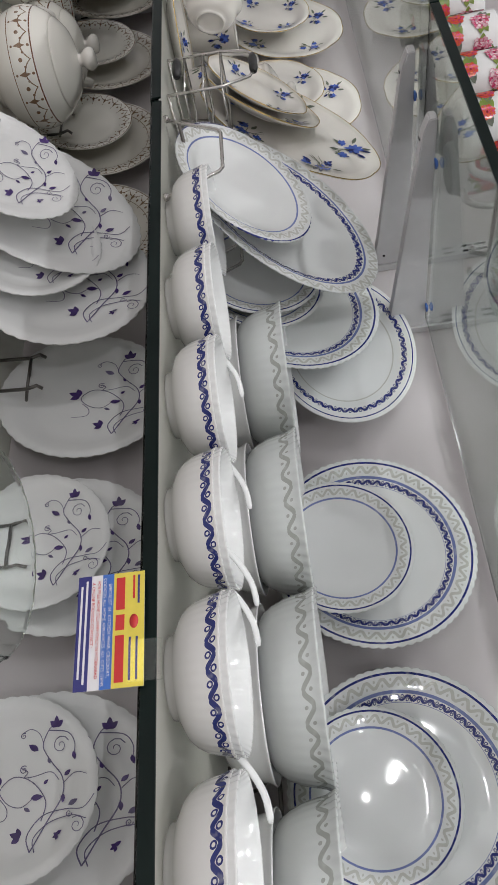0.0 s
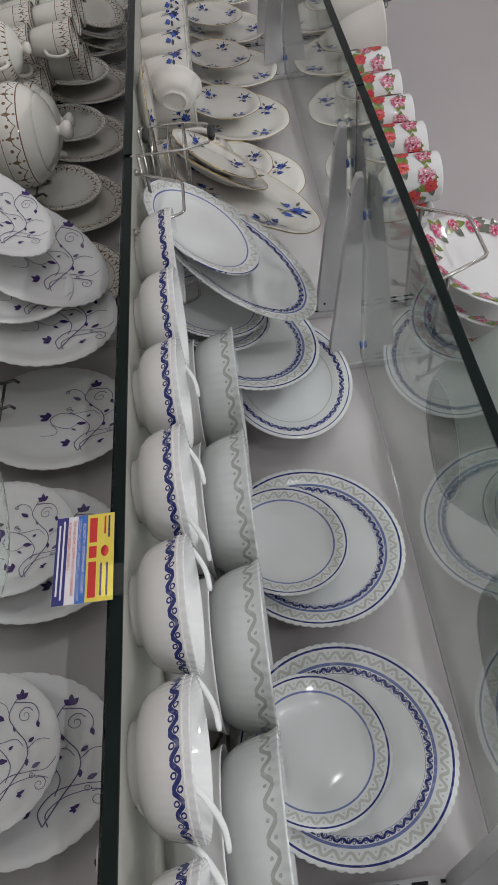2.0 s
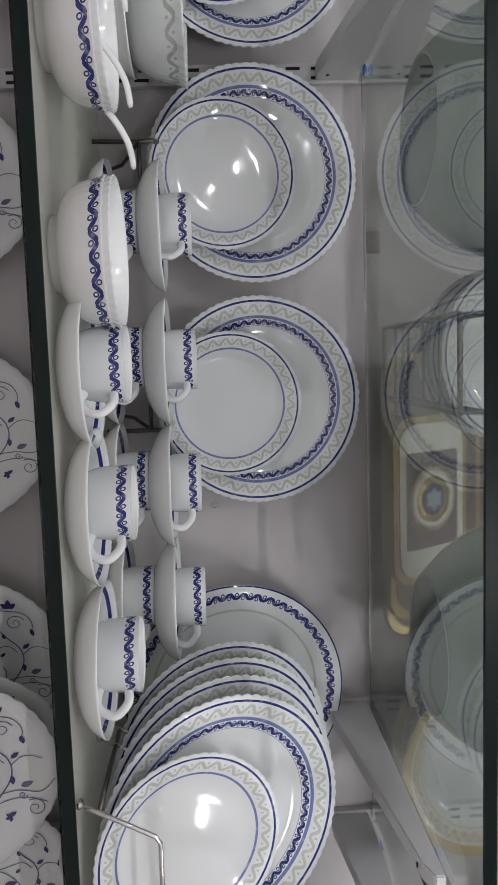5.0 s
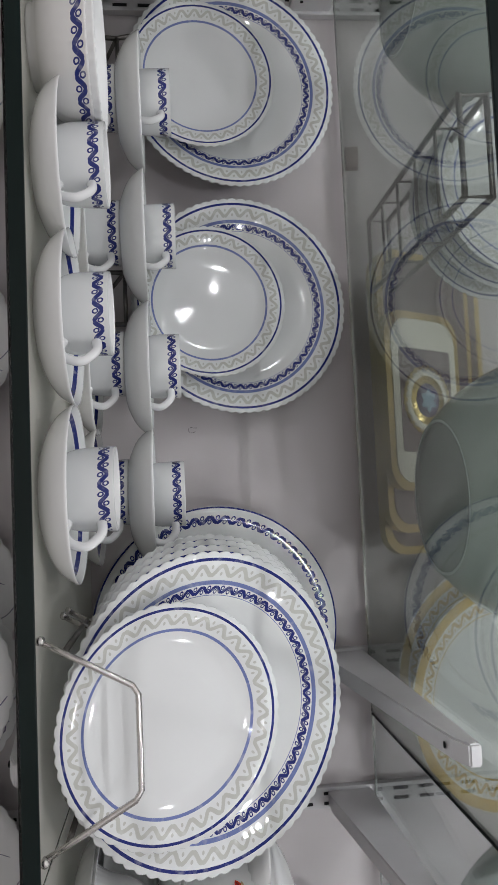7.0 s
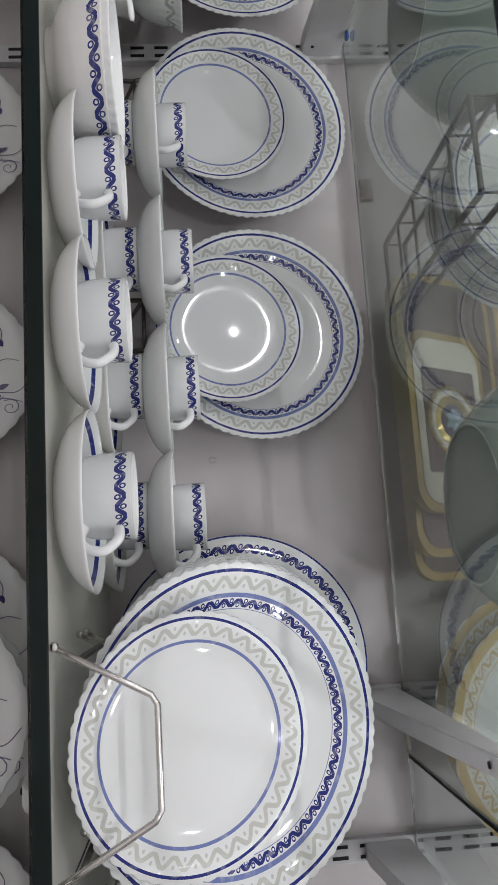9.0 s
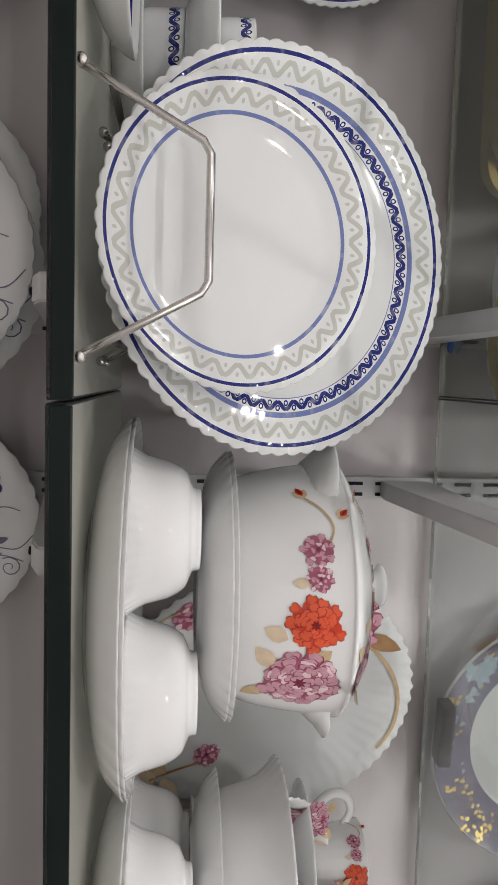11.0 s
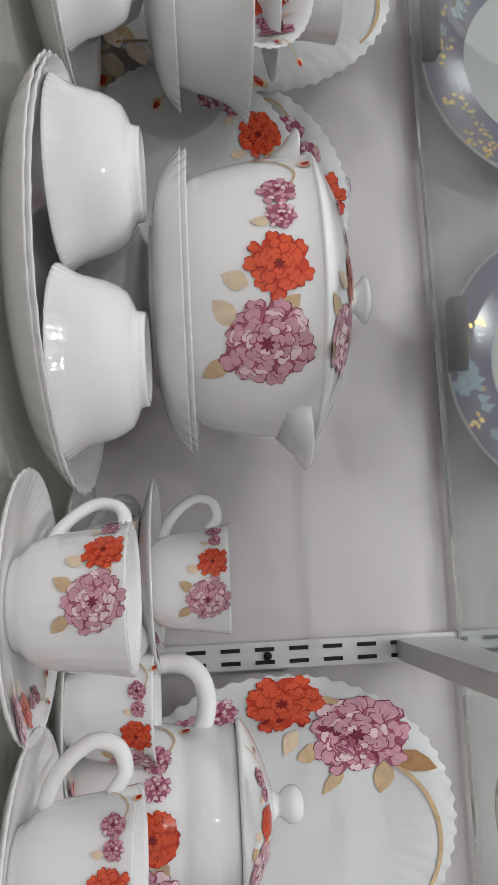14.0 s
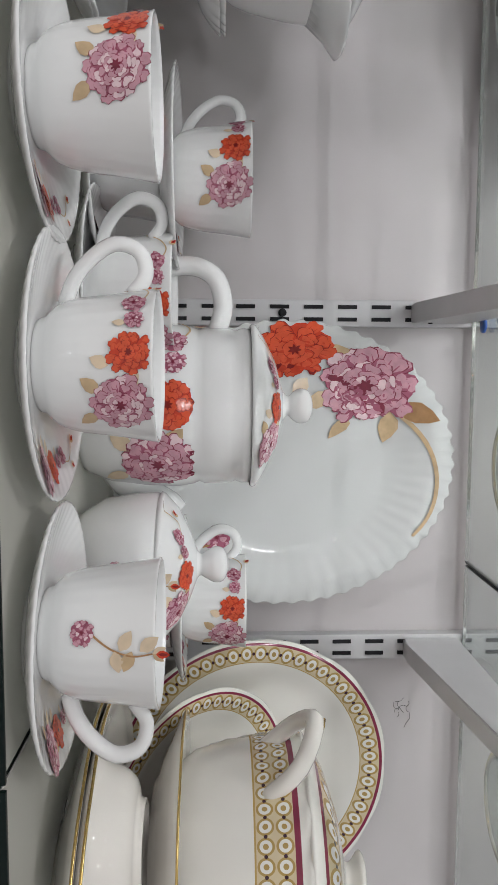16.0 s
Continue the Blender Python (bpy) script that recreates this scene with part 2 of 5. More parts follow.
def box(bm, x0, x1, y0, y1, z0, z1, bevel=0.0):
    v = [bm.verts.new((x, y, z)) for x in (x0, x1) for y in (y0, y1) for z in (z0, z1)]
    fs = [bm.faces.new([v[i] for i in q]) for q in ((0, 1, 3, 2), (4, 6, 7, 5), (0, 4, 5, 1), (2, 3, 7, 6), (0, 2, 6, 4), (1, 5, 7, 3))]
    if bevel:
        es = list({e for f in fs for e in f.edges})
        bmesh.ops.bevel(bm, geom=es, offset=bevel, segments=2, affect="EDGES", profile=0.7)
    return bm


def cube(x0, x1, y0, y1, z0, z1, bevel=0.0):
    return box(bmesh.new(), x0, x1, y0, y1, z0, z1, bevel)


def smooth(pts, n=4):
    """Catmull-Rom through the profile."""
    out = []
    for i in range(len(pts) - 1):
        p0, p1, p2, p3 = pts[max(i - 1, 0)], pts[i], pts[i + 1], pts[min(i + 2, len(pts) - 1)]
        for k in range(n):
            t = k / n
            out.append(tuple(0.5 * (2 * b + (c - a) * t + (2 * a - 5 * b + 4 * c - d) * t * t + (3 * b - a - 3 * c + d) * t ** 3) for a, b, c, d in zip(p0, p1, p2, p3)))
    return out + [pts[-1]]


def lathe(prof, seg=96, scallop=None, flute=None, sy=1.0, rim=None, lined=False):
    """Turned body. scallop: (lobes, depth); flute: (ribs, depth, twist, from radius); sy stretches it into an oval."""
    bm = bmesh.new()
    big = rim or max(p[0] for p in prof)
    rings = []
    for r, z in prof:
        if r < 1e-5:
            rings.append([bm.verts.new((0, 0, z))])
            continue
        ring = []
        for i in range(seg):
            a = 2 * math.pi * i / seg
            k = 1.0
            if scallop:
                k += scallop[1] * (abs(math.sin(scallop[0] * a / 2)) - 0.6) * max(0.0, (r / big)) ** 26
            if flute and r > flute[3]:
                k += flute[1] * math.sin(flute[0] * (a + flute[2] * z)) * min(1.0, (r - flute[3]) / (0.25 * big))
            ring.append(bm.verts.new((r * k * math.cos(a), r * k * math.sin(a) * sy, z)))
        rings.append(ring)
    for a, b in zip(rings, rings[1:]):
        if len(a) == 1 and len(b) == 1:
            continue
        for i in range(seg):
            j = (i + 1) % seg
            if len(a) == 1:
                bm.faces.new((a[0], b[i], b[j]))
            elif len(b) == 1:
                bm.faces.new((a[i], a[j], b[0]))
            else:
                bm.faces.new((a[i], a[j], b[j], b[i]))
    for f in bm.faces:
        f.smooth = True
    if lined:
        top = max(range(len(prof)), key=lambda i: prof[i][1])
        inside = {v for ring in rings[top:] for v in ring}
        for f in bm.faces:
            if all(v in inside for v in f.verts):
                f.material_index = 1
    return bm


def tube(bm, pts, radius, seg=8, flat=1.0, closed=False):
    """A rod along points; radius a number or one for each point."""
    pts = [Vector(p) for p in pts]
    n = len(pts)
    rad = radius if isinstance(radius, (list, tuple)) else [radius] * n
    rings, side = [], None
    for i, p in enumerate(pts):
        if closed:
            d = pts[(i + 1) % n] - pts[i - 1]
        else:
            d = pts[min(i + 1, n - 1)] - pts[max(i - 1, 0)]
        d.normalize()
        if side is None:
            side = d.orthogonal().normalized()
        side = (side - d * side.dot(d)).normalized()
        up = d.cross(side)
        rings.append([bm.verts.new(p + rad[i] * (math.cos(2 * math.pi * k / seg) * side + flat * math.sin(2 * math.pi * k / seg) * up)) for k in range(seg)])
    pairs = list(zip(rings, rings[1:])) + ([(rings[-1], rings[0])] if closed else [])
    fs = []
    for a, b in pairs:
        for k in range(seg):
            fs.append(bm.faces.new((a[k], a[(k + 1) % seg], b[(k + 1) % seg], b[k])))
    if not closed:
        fs.append(bm.faces.new(rings[0][::-1]))
        fs.append(bm.faces.new(rings[-1]))
    for f in fs:
        f.smooth = True
    return bm


# ---- printed motifs: flat shapes in two dimensions, laid onto a surface ----
def blob(x, y, rx, ry, a, key, h, n=10):
    c, s = math.cos(a), math.sin(a)
    return [(x + c * rx * math.cos(t) - s * ry * math.sin(t), y + s * rx * math.cos(t) + c * ry * math.sin(t)) for t in [2 * math.pi * i / n for i in range(n)]], key, h


def leaf(x, y, a, length, width, key, h):
    c, s = math.cos(a), math.sin(a)
    pr = [(0, 0), (0.25, 0.42), (0.5, 0.5), (0.78, 0.3), (1, 0), (0.78, -0.3), (0.5, -0.5), (0.25, -0.42)]
    return [(x + c * u * length - s * v * width, y + s * u * length + c * v * width) for u, v in pr], key, h


def strip(pts, w0, w1, key, h):
    out = []
    n = len(pts)
    for i in range(n - 1):
        (xa, ya), (xb, yb) = pts[i], pts[i + 1]
        d = math.hypot(xb - xa, yb - ya) or 1e-6
        nx, ny = -(yb - ya) / d, (xb - xa) / d
        a, b = w0 + (w1 - w0) * i / (n - 1), w0 + (w1 - w0) * (i + 1) / (n - 1)
        out.append(([(xa + nx * a, ya + ny * a), (xa - nx * a, ya - ny * a), (xb - nx * b, yb - ny * b), (xb + nx * b, yb + ny * b)], key, h))
    return out


def petal(x, y, a, length, width, key, h):
    """Broad petal with a notched lip, its middle at x, y and its lip towards a."""
    c, s = math.cos(a), math.sin(a)
    pr = [(-0.5, 0), (-0.3, 0.25), (0.05, 0.46), (0.32, 0.5), (0.48, 0.28), (0.41, 0.0), (0.48, -0.28), (0.32, -0.5), (0.05, -0.46), (-0.3, -0.25)]
    return [(x + c * u * length - s * v * width, y + s * u * length + c * v * width) for u, v in pr], key, h


LIP = {"pl": "pw"}


def flower(x, y, size, keys, rng, rings=5, petals=11):
    """A full bloom: rings of notched petals, each a dark gap under a coloured petal with a paler lip and fine veins."""
    light, mid, dark = keys
    out = [blob(x, y, size * 0.42, size * 0.42, 0, mid, 1)]
    for i in range(9):
        a = 2 * math.pi * i / 9
        out.append(blob(x + size * 0.54 * math.cos(a), y + size * 0.54 * math.sin(a), size * 0.33, size * 0.30, a, mid, 1))
    for k in range(rings):
        q = k / rings
        rr = size * (1 - q * 0.86)
        n = max(5, int(petals * (1 - 0.5 * q)))
        off = rng.random() * 6
        for i in range(n):
            a = off + 2 * math.pi * (i + rng.uniform(-0.3, 0.3)) / n
            long, wide = size * (0.56 - 0.26 * q) * rng.uniform(0.85, 1.15), min(size * 0.40, 3.4 * math.pi * rr / n * 0.5) * rng.uniform(0.8, 1.15)
            d = max(rr * rng.uniform(0.86, 1.05) - long * 0.5, 0.0)
            px, py, tilt, base = x + d * math.cos(a), y + d * math.sin(a), a + rng.uniform(-0.4, 0.4), 2 + 4 * k
            c, t = math.cos(tilt), math.sin(tilt)
            out.append(petal(px, py, tilt, long * 1.07, wide * 1.09, dark if rng.random() < 0.7 else mid, base))
            out.append(petal(px, py, tilt, long, wide, mid if rng.random() < 0.62 + 0.25 * q else light, base + 1))
            out.append(petal(px + 0.20 * long * c, py + 0.20 * long * t, tilt, long * 0.58, wide * 0.84, light if rng.random() < 0.72 else LIP.get(light, light), base + 2))
            for v in (-0.16, 0.14):
                out.append(leaf(px - 0.42 * long * c - v * wide * t, py - 0.42 * long * t + v * wide * c, tilt + v * 0.5, long * 0.62, wide * 0.07, mid, base + 3))
    for i in range(7):
        a = 0.9 * i
        out.append(leaf(x + size * 0.05 * math.cos(a), y + size * 0.05 * math.sin(a), a, size * 0.13, size * 0.07, dark, 4 * rings + 3))
    out.append(blob(x, y, size * 0.12, size * 0.10, 0.4, dark, 4 * rings + 4))
    return out


PINK, RED = ("pl", "pm", "pd"), ("rl", "rm", "rd")


def bud(x, y, a, s, rng):
    c, d = math.cos(a), math.sin(a)
    return [leaf(x, y, a + 0.5, s * 1.3, s * 0.7, "ll", 2), leaf(x, y, a - 0.5, s * 1.2, s * 0.6, "le", 3), leaf(x + c * s * 0.3, y + d * s * 0.3, a, s * 1.2, s * 0.7, "rm", 4), leaf(x + c * s * 0.5, y + d * s * 0.5, a, s * 0.9, s * 0.3, "rd", 5)]


def spray(rng, s=1.0, small=False):
    """Peony spray running along x: buds, roses, a red bloom and a pink peony; about 0.19 s long."""
    o = []
    o += strip(smooth([(-0.092 * s, 0.004 * s), (-0.080 * s, 0.016 * s), (-0.066 * s, 0.022 * s), (-0.05 * s, 0.016 * s)], 4), 0.0010 * s, 0.0007 * s, "le", 1)
    o += bud(-0.092 * s, 0.004 * s, 3.6, 0.008 * s, rng)
    o += bud(-0.074 * s, 0.026 * s, 2.4, 0.007 * s, rng)
    for a in (2.5, 3.9, 5.2):
        o.append(leaf(0.048 * s + 0.018 * s * math.cos(a), -0.006 * s + 0.018 * s * math.sin(a), a + rng.uniform(-0.3, 0.3), 0.021 * s, 0.013 * s, rng.choice(("le", "ll")), 1))
    o.append(leaf(0.012 * s, -0.010 * s, 4.3, 0.018 * s, 0.012 * s, "ll", 1))
    o.append(leaf(-0.026 * s, 0.004 * s, 4.6, 0.012 * s, 0.007 * s, "ll", 1))
    o += flower(-0.050 * s, 0.010 * s, 0.0125 * s, ("pl", "pm", "pd"), rng, 3, 7)
    o += flower(-0.030 * s, 0.011 * s, 0.0100 * s, ("pl", "pm", "pd"), rng, 3, 7)
    o += flower(0.001 * s, 0.008 * s, 0.0205 * s, RED, rng, 5, 9)
    o += flower(0.047 * s, 0.000, 0.0290 * s, PINK, rng, 7, 12)
    return o


def stem(s=1.0):
    """Leaf and curved stem that trail on from a spray's peony."""
    o = strip(smooth([(0.076 * s, 0.004 * s), (0.095 * s, 0.012 * s), (0.115 * s, 0.018 * s), (0.135 * s, 0.021 * s), (0.150 * s, 0.020 * s)], 4), 0.0014 * s, 0.0009 * s, "le", 1)
    return o + [leaf(0.070 * s, 0.004 * s, 0.9, 0.024 * s, 0.013 * s, "br", 2), leaf(0.070 * s, 0.0, -0.5, 0.024 * s, 0.012 * s, "le", 2)]


def twig(rng, s=1.0):
    """A stem with one rosebud and three leaves."""
    o = strip(smooth([(0, 0), (0.012 * s, 0.016 * s), (0.018 * s, 0.034 * s), (0.016 * s, 0.050 * s)], 4), 0.0009 * s, 0.0006 * s, "br", 1)
    o += flower(0.0, -0.006 * s, 0.011 * s, ("pl", "pm", "pd"), rng, 3, 7)
    o += bud(0.016 * s, 0.050 * s, 1.5, 0.009 * s, rng)
    for a, r in ((0.2, 0.02), (2.6, 0.024), (-0.4, 0.034), (2.2, 0.040)):
        o.append(leaf(0.014 * s, r * s, a, 0.018 * s, 0.011 * s, rng.choice(("le", "ll")), 2))
    return o


def spiral(x, y, a0, r0, turns, direction, n=16):
    out = []
    for i in range(n):
        t = i / (n - 1)
        r = r0 * (1 - 0.86 * t)
        a = a0 + direction * turns * 2 * math.pi * t
        out.append((x + r * math.cos(a), y + r * math.sin(a)))
    return out


def vine(rng, s=1.0):
    """Violet scrolling vine, about 0.16 s high, rising along y: one main stem, looping side stems, trefoil blossoms and leaves."""
    k = 0.00047 * s

    def at(pts):
        return smooth([((x - 300) * k, (730 - y) * k) for x, y in pts], 5)
    o = strip(at([(262, 890), (300, 820), (338, 755), (335, 705), (300, 662), (274, 620), (288, 578), (312, 562)]), 0.0009 * s, 0.0006 * s, "vl", 1)
    o += strip(at([(285, 815), (294, 765), (252, 714), (200, 700), (165, 733), (190, 768), (228, 778), (258, 756)]), 0.0007 * s, 0.0005 * s, "vl", 1)
    o += strip(at([(288, 578), (345, 588), (368, 618), (366, 650)]), 0.0007 * s, 0.0005 * s, "vl", 1)
    o += strip(at([(262, 890), (250, 850), (288, 802), (350, 788), (402, 790), (432, 758)]), 0.0008 * s, 0.0005 * s, "vl", 1)
    o += strip(at([(276, 892), (268, 856), (310, 818), (372, 806), (414, 818)]), 0.0007 * s, 0.0005 * s, "vl", 1)
    o += strip(at([(213, 582), (236, 572), (262, 586), (276, 618)]), 0.0006 * s, 0.0004 * s, "vl", 1)
    o += strip(at([(168, 755), (190, 782), (184, 808), (140, 812)]), 0.0006 * s, 0.0004 * s, "vl", 1)
    o += strip(at([(338, 722), (362, 700), (384, 696), (408, 704)]), 0.0006 * s, 0.0004 * s, "vl", 1)
    o += strip(at([(216, 676), (238, 688), (230, 702), (258, 700), (302, 690), (326, 712)]), 0.0006 * s, 0.0005 * s, "vl", 1)
    for x, y, a, r, d in ((325, 620, 0.4, 26, 1), (388, 832, 2.2, 24, -1), (226, 682, 1.0, 12, 1), (362, 800, 0.0, 10, -1), (216, 590, 1.0, 9, 1)):
        o += strip(spiral((x - 300) * k, (730 - y) * k, a, r * k, 1.5, d), 0.0006 * s, 0.0004 * s, "vl", 2)
    for x, y, a, q in ((312, 572, 1.57, 30), (162, 722, 2.7, 38), (232, 852, 2.8, 30), (336, 852, 3.6, 16)):
        for da, m in ((0, 1.0), (0.85, 0.85), (-0.85, 0.85)):
            o.append(leaf((x - 300) * k, (730 - y) * k, a + da, q * m * k, q * 0.52 * k, "vi", 3))
    for x, y, a, q in ((262, 632, 2.6, 34), (252, 756, 0.1, 34), (364, 640, 5.0, 24), (340, 702, 0.7, 24), (340, 748, 4.8, 24), (358, 778, 0.4, 30), (298, 668, 2.0, 18), (284, 722, 0.8, 18), (236, 780, 5.8, 20), (330, 852, 0.6, 20)):
        o.append(leaf((x - 300) * k, (730 - y) * k, a, q * k, q * 0.5 * k, rng.choice(("vi", "vi", "vl")), 3))
    return o


def posy(rng, s=1.0):
    """Blue cornflower posy."""
    o = []
    for i in range(3):
        a = rng.uniform(3.9, 5.4)
        o += strip([(0, 0), (0.012 * s * math.cos(a), 0.012 * s * math.sin(a)), (0.026 * s * math.cos(a + 0.3), 0.026 * s * math.sin(a + 0.3))], 0.0006 * s, 0.0004 * s, "gr", 1)
    for x, y, r in ((0, 0.006, 0.012), (0.016, -0.010, 0.008), (-0.014, -0.008, 0.007)):
        for i in range(9):
            a = 2 * math.pi * i / 9 + rng.uniform(-0.2, 0.2)
            o.append(leaf(x * s, y * s, a, r * s * rng.uniform(0.8, 1.15), r * 0.55 * s, rng.choice(("bl", "bl", "bd")), 2 + i % 2))
    for i in range(7):
        a = rng.uniform(0, 6.3)
        o.append(leaf(0.014 * s * math.cos(a), 0.014 * s * math.sin(a), a, 0.014 * s, 0.005 * s, rng.choice(("gr", "gr", "bd")), 1))
    return o


def print_on(name, shapes, surf, parent, label="", lift=0.0009):
    """Lay printed shapes onto a surface: surf(u, v) gives the place and the normal."""
    bm = bmesh.new()
    keys = sorted({k for _, k, _ in shapes})
    for pts, key, h in shapes:
        vs = []
        cu, cv = sum(p[0] for p in pts) / len(pts), sum(p[1] for p in pts) / len(pts)
        for u, v in [(cu, cv)] + list(pts):
            p, n = surf(u, v)
            vs.append(bm.verts.new(Vector(p) + Vector(n) * (lift + 0.00003 * h)))
        for i in range(1, len(vs)):
            f = bm.faces.new((vs[0], vs[i], vs[i % (len(vs) - 1) + 1]))
            f.material_index = keys.index(key)
            f.smooth = True
    me = bpy.data.meshes.new(name)
    bm.to_mesh(me)
    bm.free()
    for k in keys:
        me.materials.append(INK[k])
    ob = new(name, me)
    ob.parent = parent
    return tagged(ob, label)


def round_wall(prof_r, theta0, z0, flip=1):
    """Surface of a turned wall: u runs along its girth from theta0, v up from z0. prof_r(z) is the radius."""
    def surf(u, v):
        z = z0 + v
        r = prof_r(z)
        a = theta0 + flip * u / r
        dr = (prof_r(z + 0.001) - prof_r(z - 0.001)) / 0.002
        n = Vector((math.cos(a), math.sin(a), -dr)).normalized()
        return (r * math.cos(a), r * math.sin(a), z), n
    return surf


def dish(prof_z, cx, cy, turn=0.0, sy=1.0):
    """Upper surface of a plate: prof_z(r) is its height."""
    c, s = math.cos(turn), math.sin(turn)

    def surf(u, v):
        x, y = cx + c * u - s * v, cy + s * u + c * v
        r = math.hypot(x, y / sy)
        e = 0.001
        d = (prof_z(r + e) - prof_z(max(r - e, 0))) / (2 * e)
        rr = max(r, 1e-4)
        return (x, y, prof_z(r)), Vector((-d * x / rr, -d * y / sy / rr, 1)).normalized()
    return surf


def dish_arc(prof_z, rho, a0):
    """As dish, with u running clockwise along a circle of radius rho from the angle a0, and v outward."""
    def surf(u, v):
        a = a0 - u / rho
        r = max(rho + v, 1e-4)
        e = 0.001
        d = (prof_z(r + e) - prof_z(max(r - e, 0))) / (2 * e)
        return (r * math.cos(a), r * math.sin(a), prof_z(r)), Vector((-d * math.cos(a), -d * math.sin(a), 1)).normalized()
    return surf


def table(pts):
    xs, ys = zip(*sorted(pts))

    def f(x):
        return float(np.interp(x, xs, ys))
    return f


# ---- the wall rack ----
Z1, Z2, Z0 = 1.196, 1.543, 0.862          # tops of the middle, upper and lower shelf
T = 0.011
JOINTS = (-2.9, -1.85, -0.69, 1.136, 2.34, 3.5)
STANDARDS = (-2.75, -1.95, -1.75, -0.752, -0.606, 0.222, 1.070, 1.236, 2.100, 2.424, 3.3)


def structure(name, bm, mat, label, category):
    return solid(name, bm, mat, Matrix(), label, category, kind="structure")


structure("floor", cube(-4.2, 4.6, -8.5, 0.15, -0.1, 0.0), M_FLOOR, "pale polished stone tile shop floor", "floor")
structure("ceiling", cube(-4.2, 4.6, -8.5, 0.15, 2.9, 3.0), M_WALL, "white painted shop ceiling", "ceiling")
structure("wall_back", cube(-4.2, 4.6, 0.0125, 0.15, 0.0, 2.9), M_PANEL, "pale grey painted back panel of the display rack", "wall")
structure("wall_left", cube(-4.3, -4.2, -8.5, 0.15, 0.0, 2.9), M_WALL, "white painted wall at the end of the aisle", "wall")
structure("wall_right", cube(4.6, 4.7, -8.5, 0.15, 0.0, 2.9), M_WALL, "white painted wall at the end of the aisle", "wall")
structure("wall_front", cube(-4.2, 4.6, -8.6, -8.5, 0.0, 2.9), M_WALL, "white painted wall across the aisle", "wall")
structure("bulkhead", cube(-4.2, 4.6, -0.30, 0.012, 2.42, 2.9, 0.004), M_WALL, "white boxed bulkhead above the shelves", "wall")


def scuffs(where, seed):
    """Dark rubbed marks on the paint."""
    rng = random.Random(seed)
    bm = bmesh.new()
    for x, z in where:
        a = rng.uniform(0, 6.3)
        pts = [(x, 0.0122, z)]
        for i in range(7):
            a += rng.uniform(-1.3, 1.3)
            px, _, pz = pts[-1]
            pts.append((px + 0.0035 * math.cos(a), 0.0122, pz + 0.0035 * math.sin(a)))
        tube(bm, pts, 0.00022, 4)
    return bm


part("scuff_mark", scuffs(((2.486, 1.475), (2.492, 1.482), (2.482, 1.479), (2.497, 1.470), (1.640, 1.462), (0.78, 1.330), (2.30, 1.42)), 5), M_SLOT, bpy.data.objects["wall_back"], "dark rubbed scuff marks")


def standard(x):
    """Slotted upright rail with two columns of slots."""
    ob = thing("slotted_standard", pose(x, 0, 0), "light grey slotted steel upright screwed to the back panel", "shelf rail", "slotted rails of the rack")
    bm = bmesh.new()
    box(bm, -0.0125, 0.0125, 0.0, 0.012, 0.30, 1.66, 0.0015)
    part("rail", bm, M_STEEL, ob)
    for k in range(int(1.2 / 0.032)):
        z = 0.8055 + k * 0.032
        if z > 1.64:
            break
        for sx in (-0.0058, 0.0058):
            c = new("slot", SLOT)
            c.parent = ob
            c.matrix_basis = pose(sx, -0.0008, z)
    c = part("screw", lathe([(0, -0.001), (0.0035, -0.001), (0.004, 0.001), (0, 0.001)], 12), M_SLOT, ob)
    c.matrix_basis = pose(0, -0.0015, 1.352, 90)
    return ob


SLOT = mesh_of("slot", cube(-0.0018, 0.0018, -0.0004, 0.001, -0.009, 0.009), M_SLOT)
PADMESH = mesh_of("suction_pad", lathe([(0, 0), (0.0065, 0), (0.007, 0.002), (0.003, 0.004), (0, 0.004)], 16), M_CUPPAD)


def bracket(x, ztop, reach):
    """Tapered pressed steel arm under a pane."""
    ob = thing("shelf_bracket", pose(x, 0, ztop), "white tapered steel bracket hooked into the slotted rail", "bracket", "brackets under the panes")
    bm = bmesh.new()
    v = []
    for sx in (-0.009, 0.009):
        for y, z in ((0.0, -0.004), (-reach, -0.004), (-reach, -0.014), (-reach + 0.02, -0.021), (-0.02, -0.058), (0.0, -0.058)):
            v.append(bm.verts.new((sx, y, z)))
    bm.faces.new(v[:6][::-1])
    bm.faces.new(v[6:])
    for i in range(6):
        j = (i + 1) % 6
        bm.faces.new((v[i], v[j], v[6 + j], v[6 + i]))
    bmesh.ops.bevel(bm, geom=list(bm.edges), offset=0.0015, segments=2, affect="EDGES")
    part("arm", bm, M_STEEL, ob)
    part("bolt_hole", lathe([(0, 0), (0.0028, 0), (0.0028, 0.001), (0, 0.001)], 10), M_SLOT, ob).matrix_basis = pose(0, -reach + 0.03, -0.0228, 187)
    part("hook_hole", lathe([(0, 0), (0.0022, 0), (0.0022, 0.001), (0, 0.001)], 10), M_SLOT, ob).matrix_basis = pose(0.0095, -0.02, -0.045, 0, 90)
    for y in (-0.045, -reach + 0.06):
        c = new("suction_pad", PADMESH)
        c.parent = ob
        c.matrix_basis = pose(0.013, y, -0.0052)
        tagged(c, "blue rubber suction pad")
    return ob


for sx in STANDARDS:
    standard(sx)
for z, reach in ((Z2 - T, 0.365), (Z1 - T - 0.001, 0.33), (Z0 - T - 0.001, 0.33)):
    for sx in STANDARDS:
        bracket(sx, z, reach)


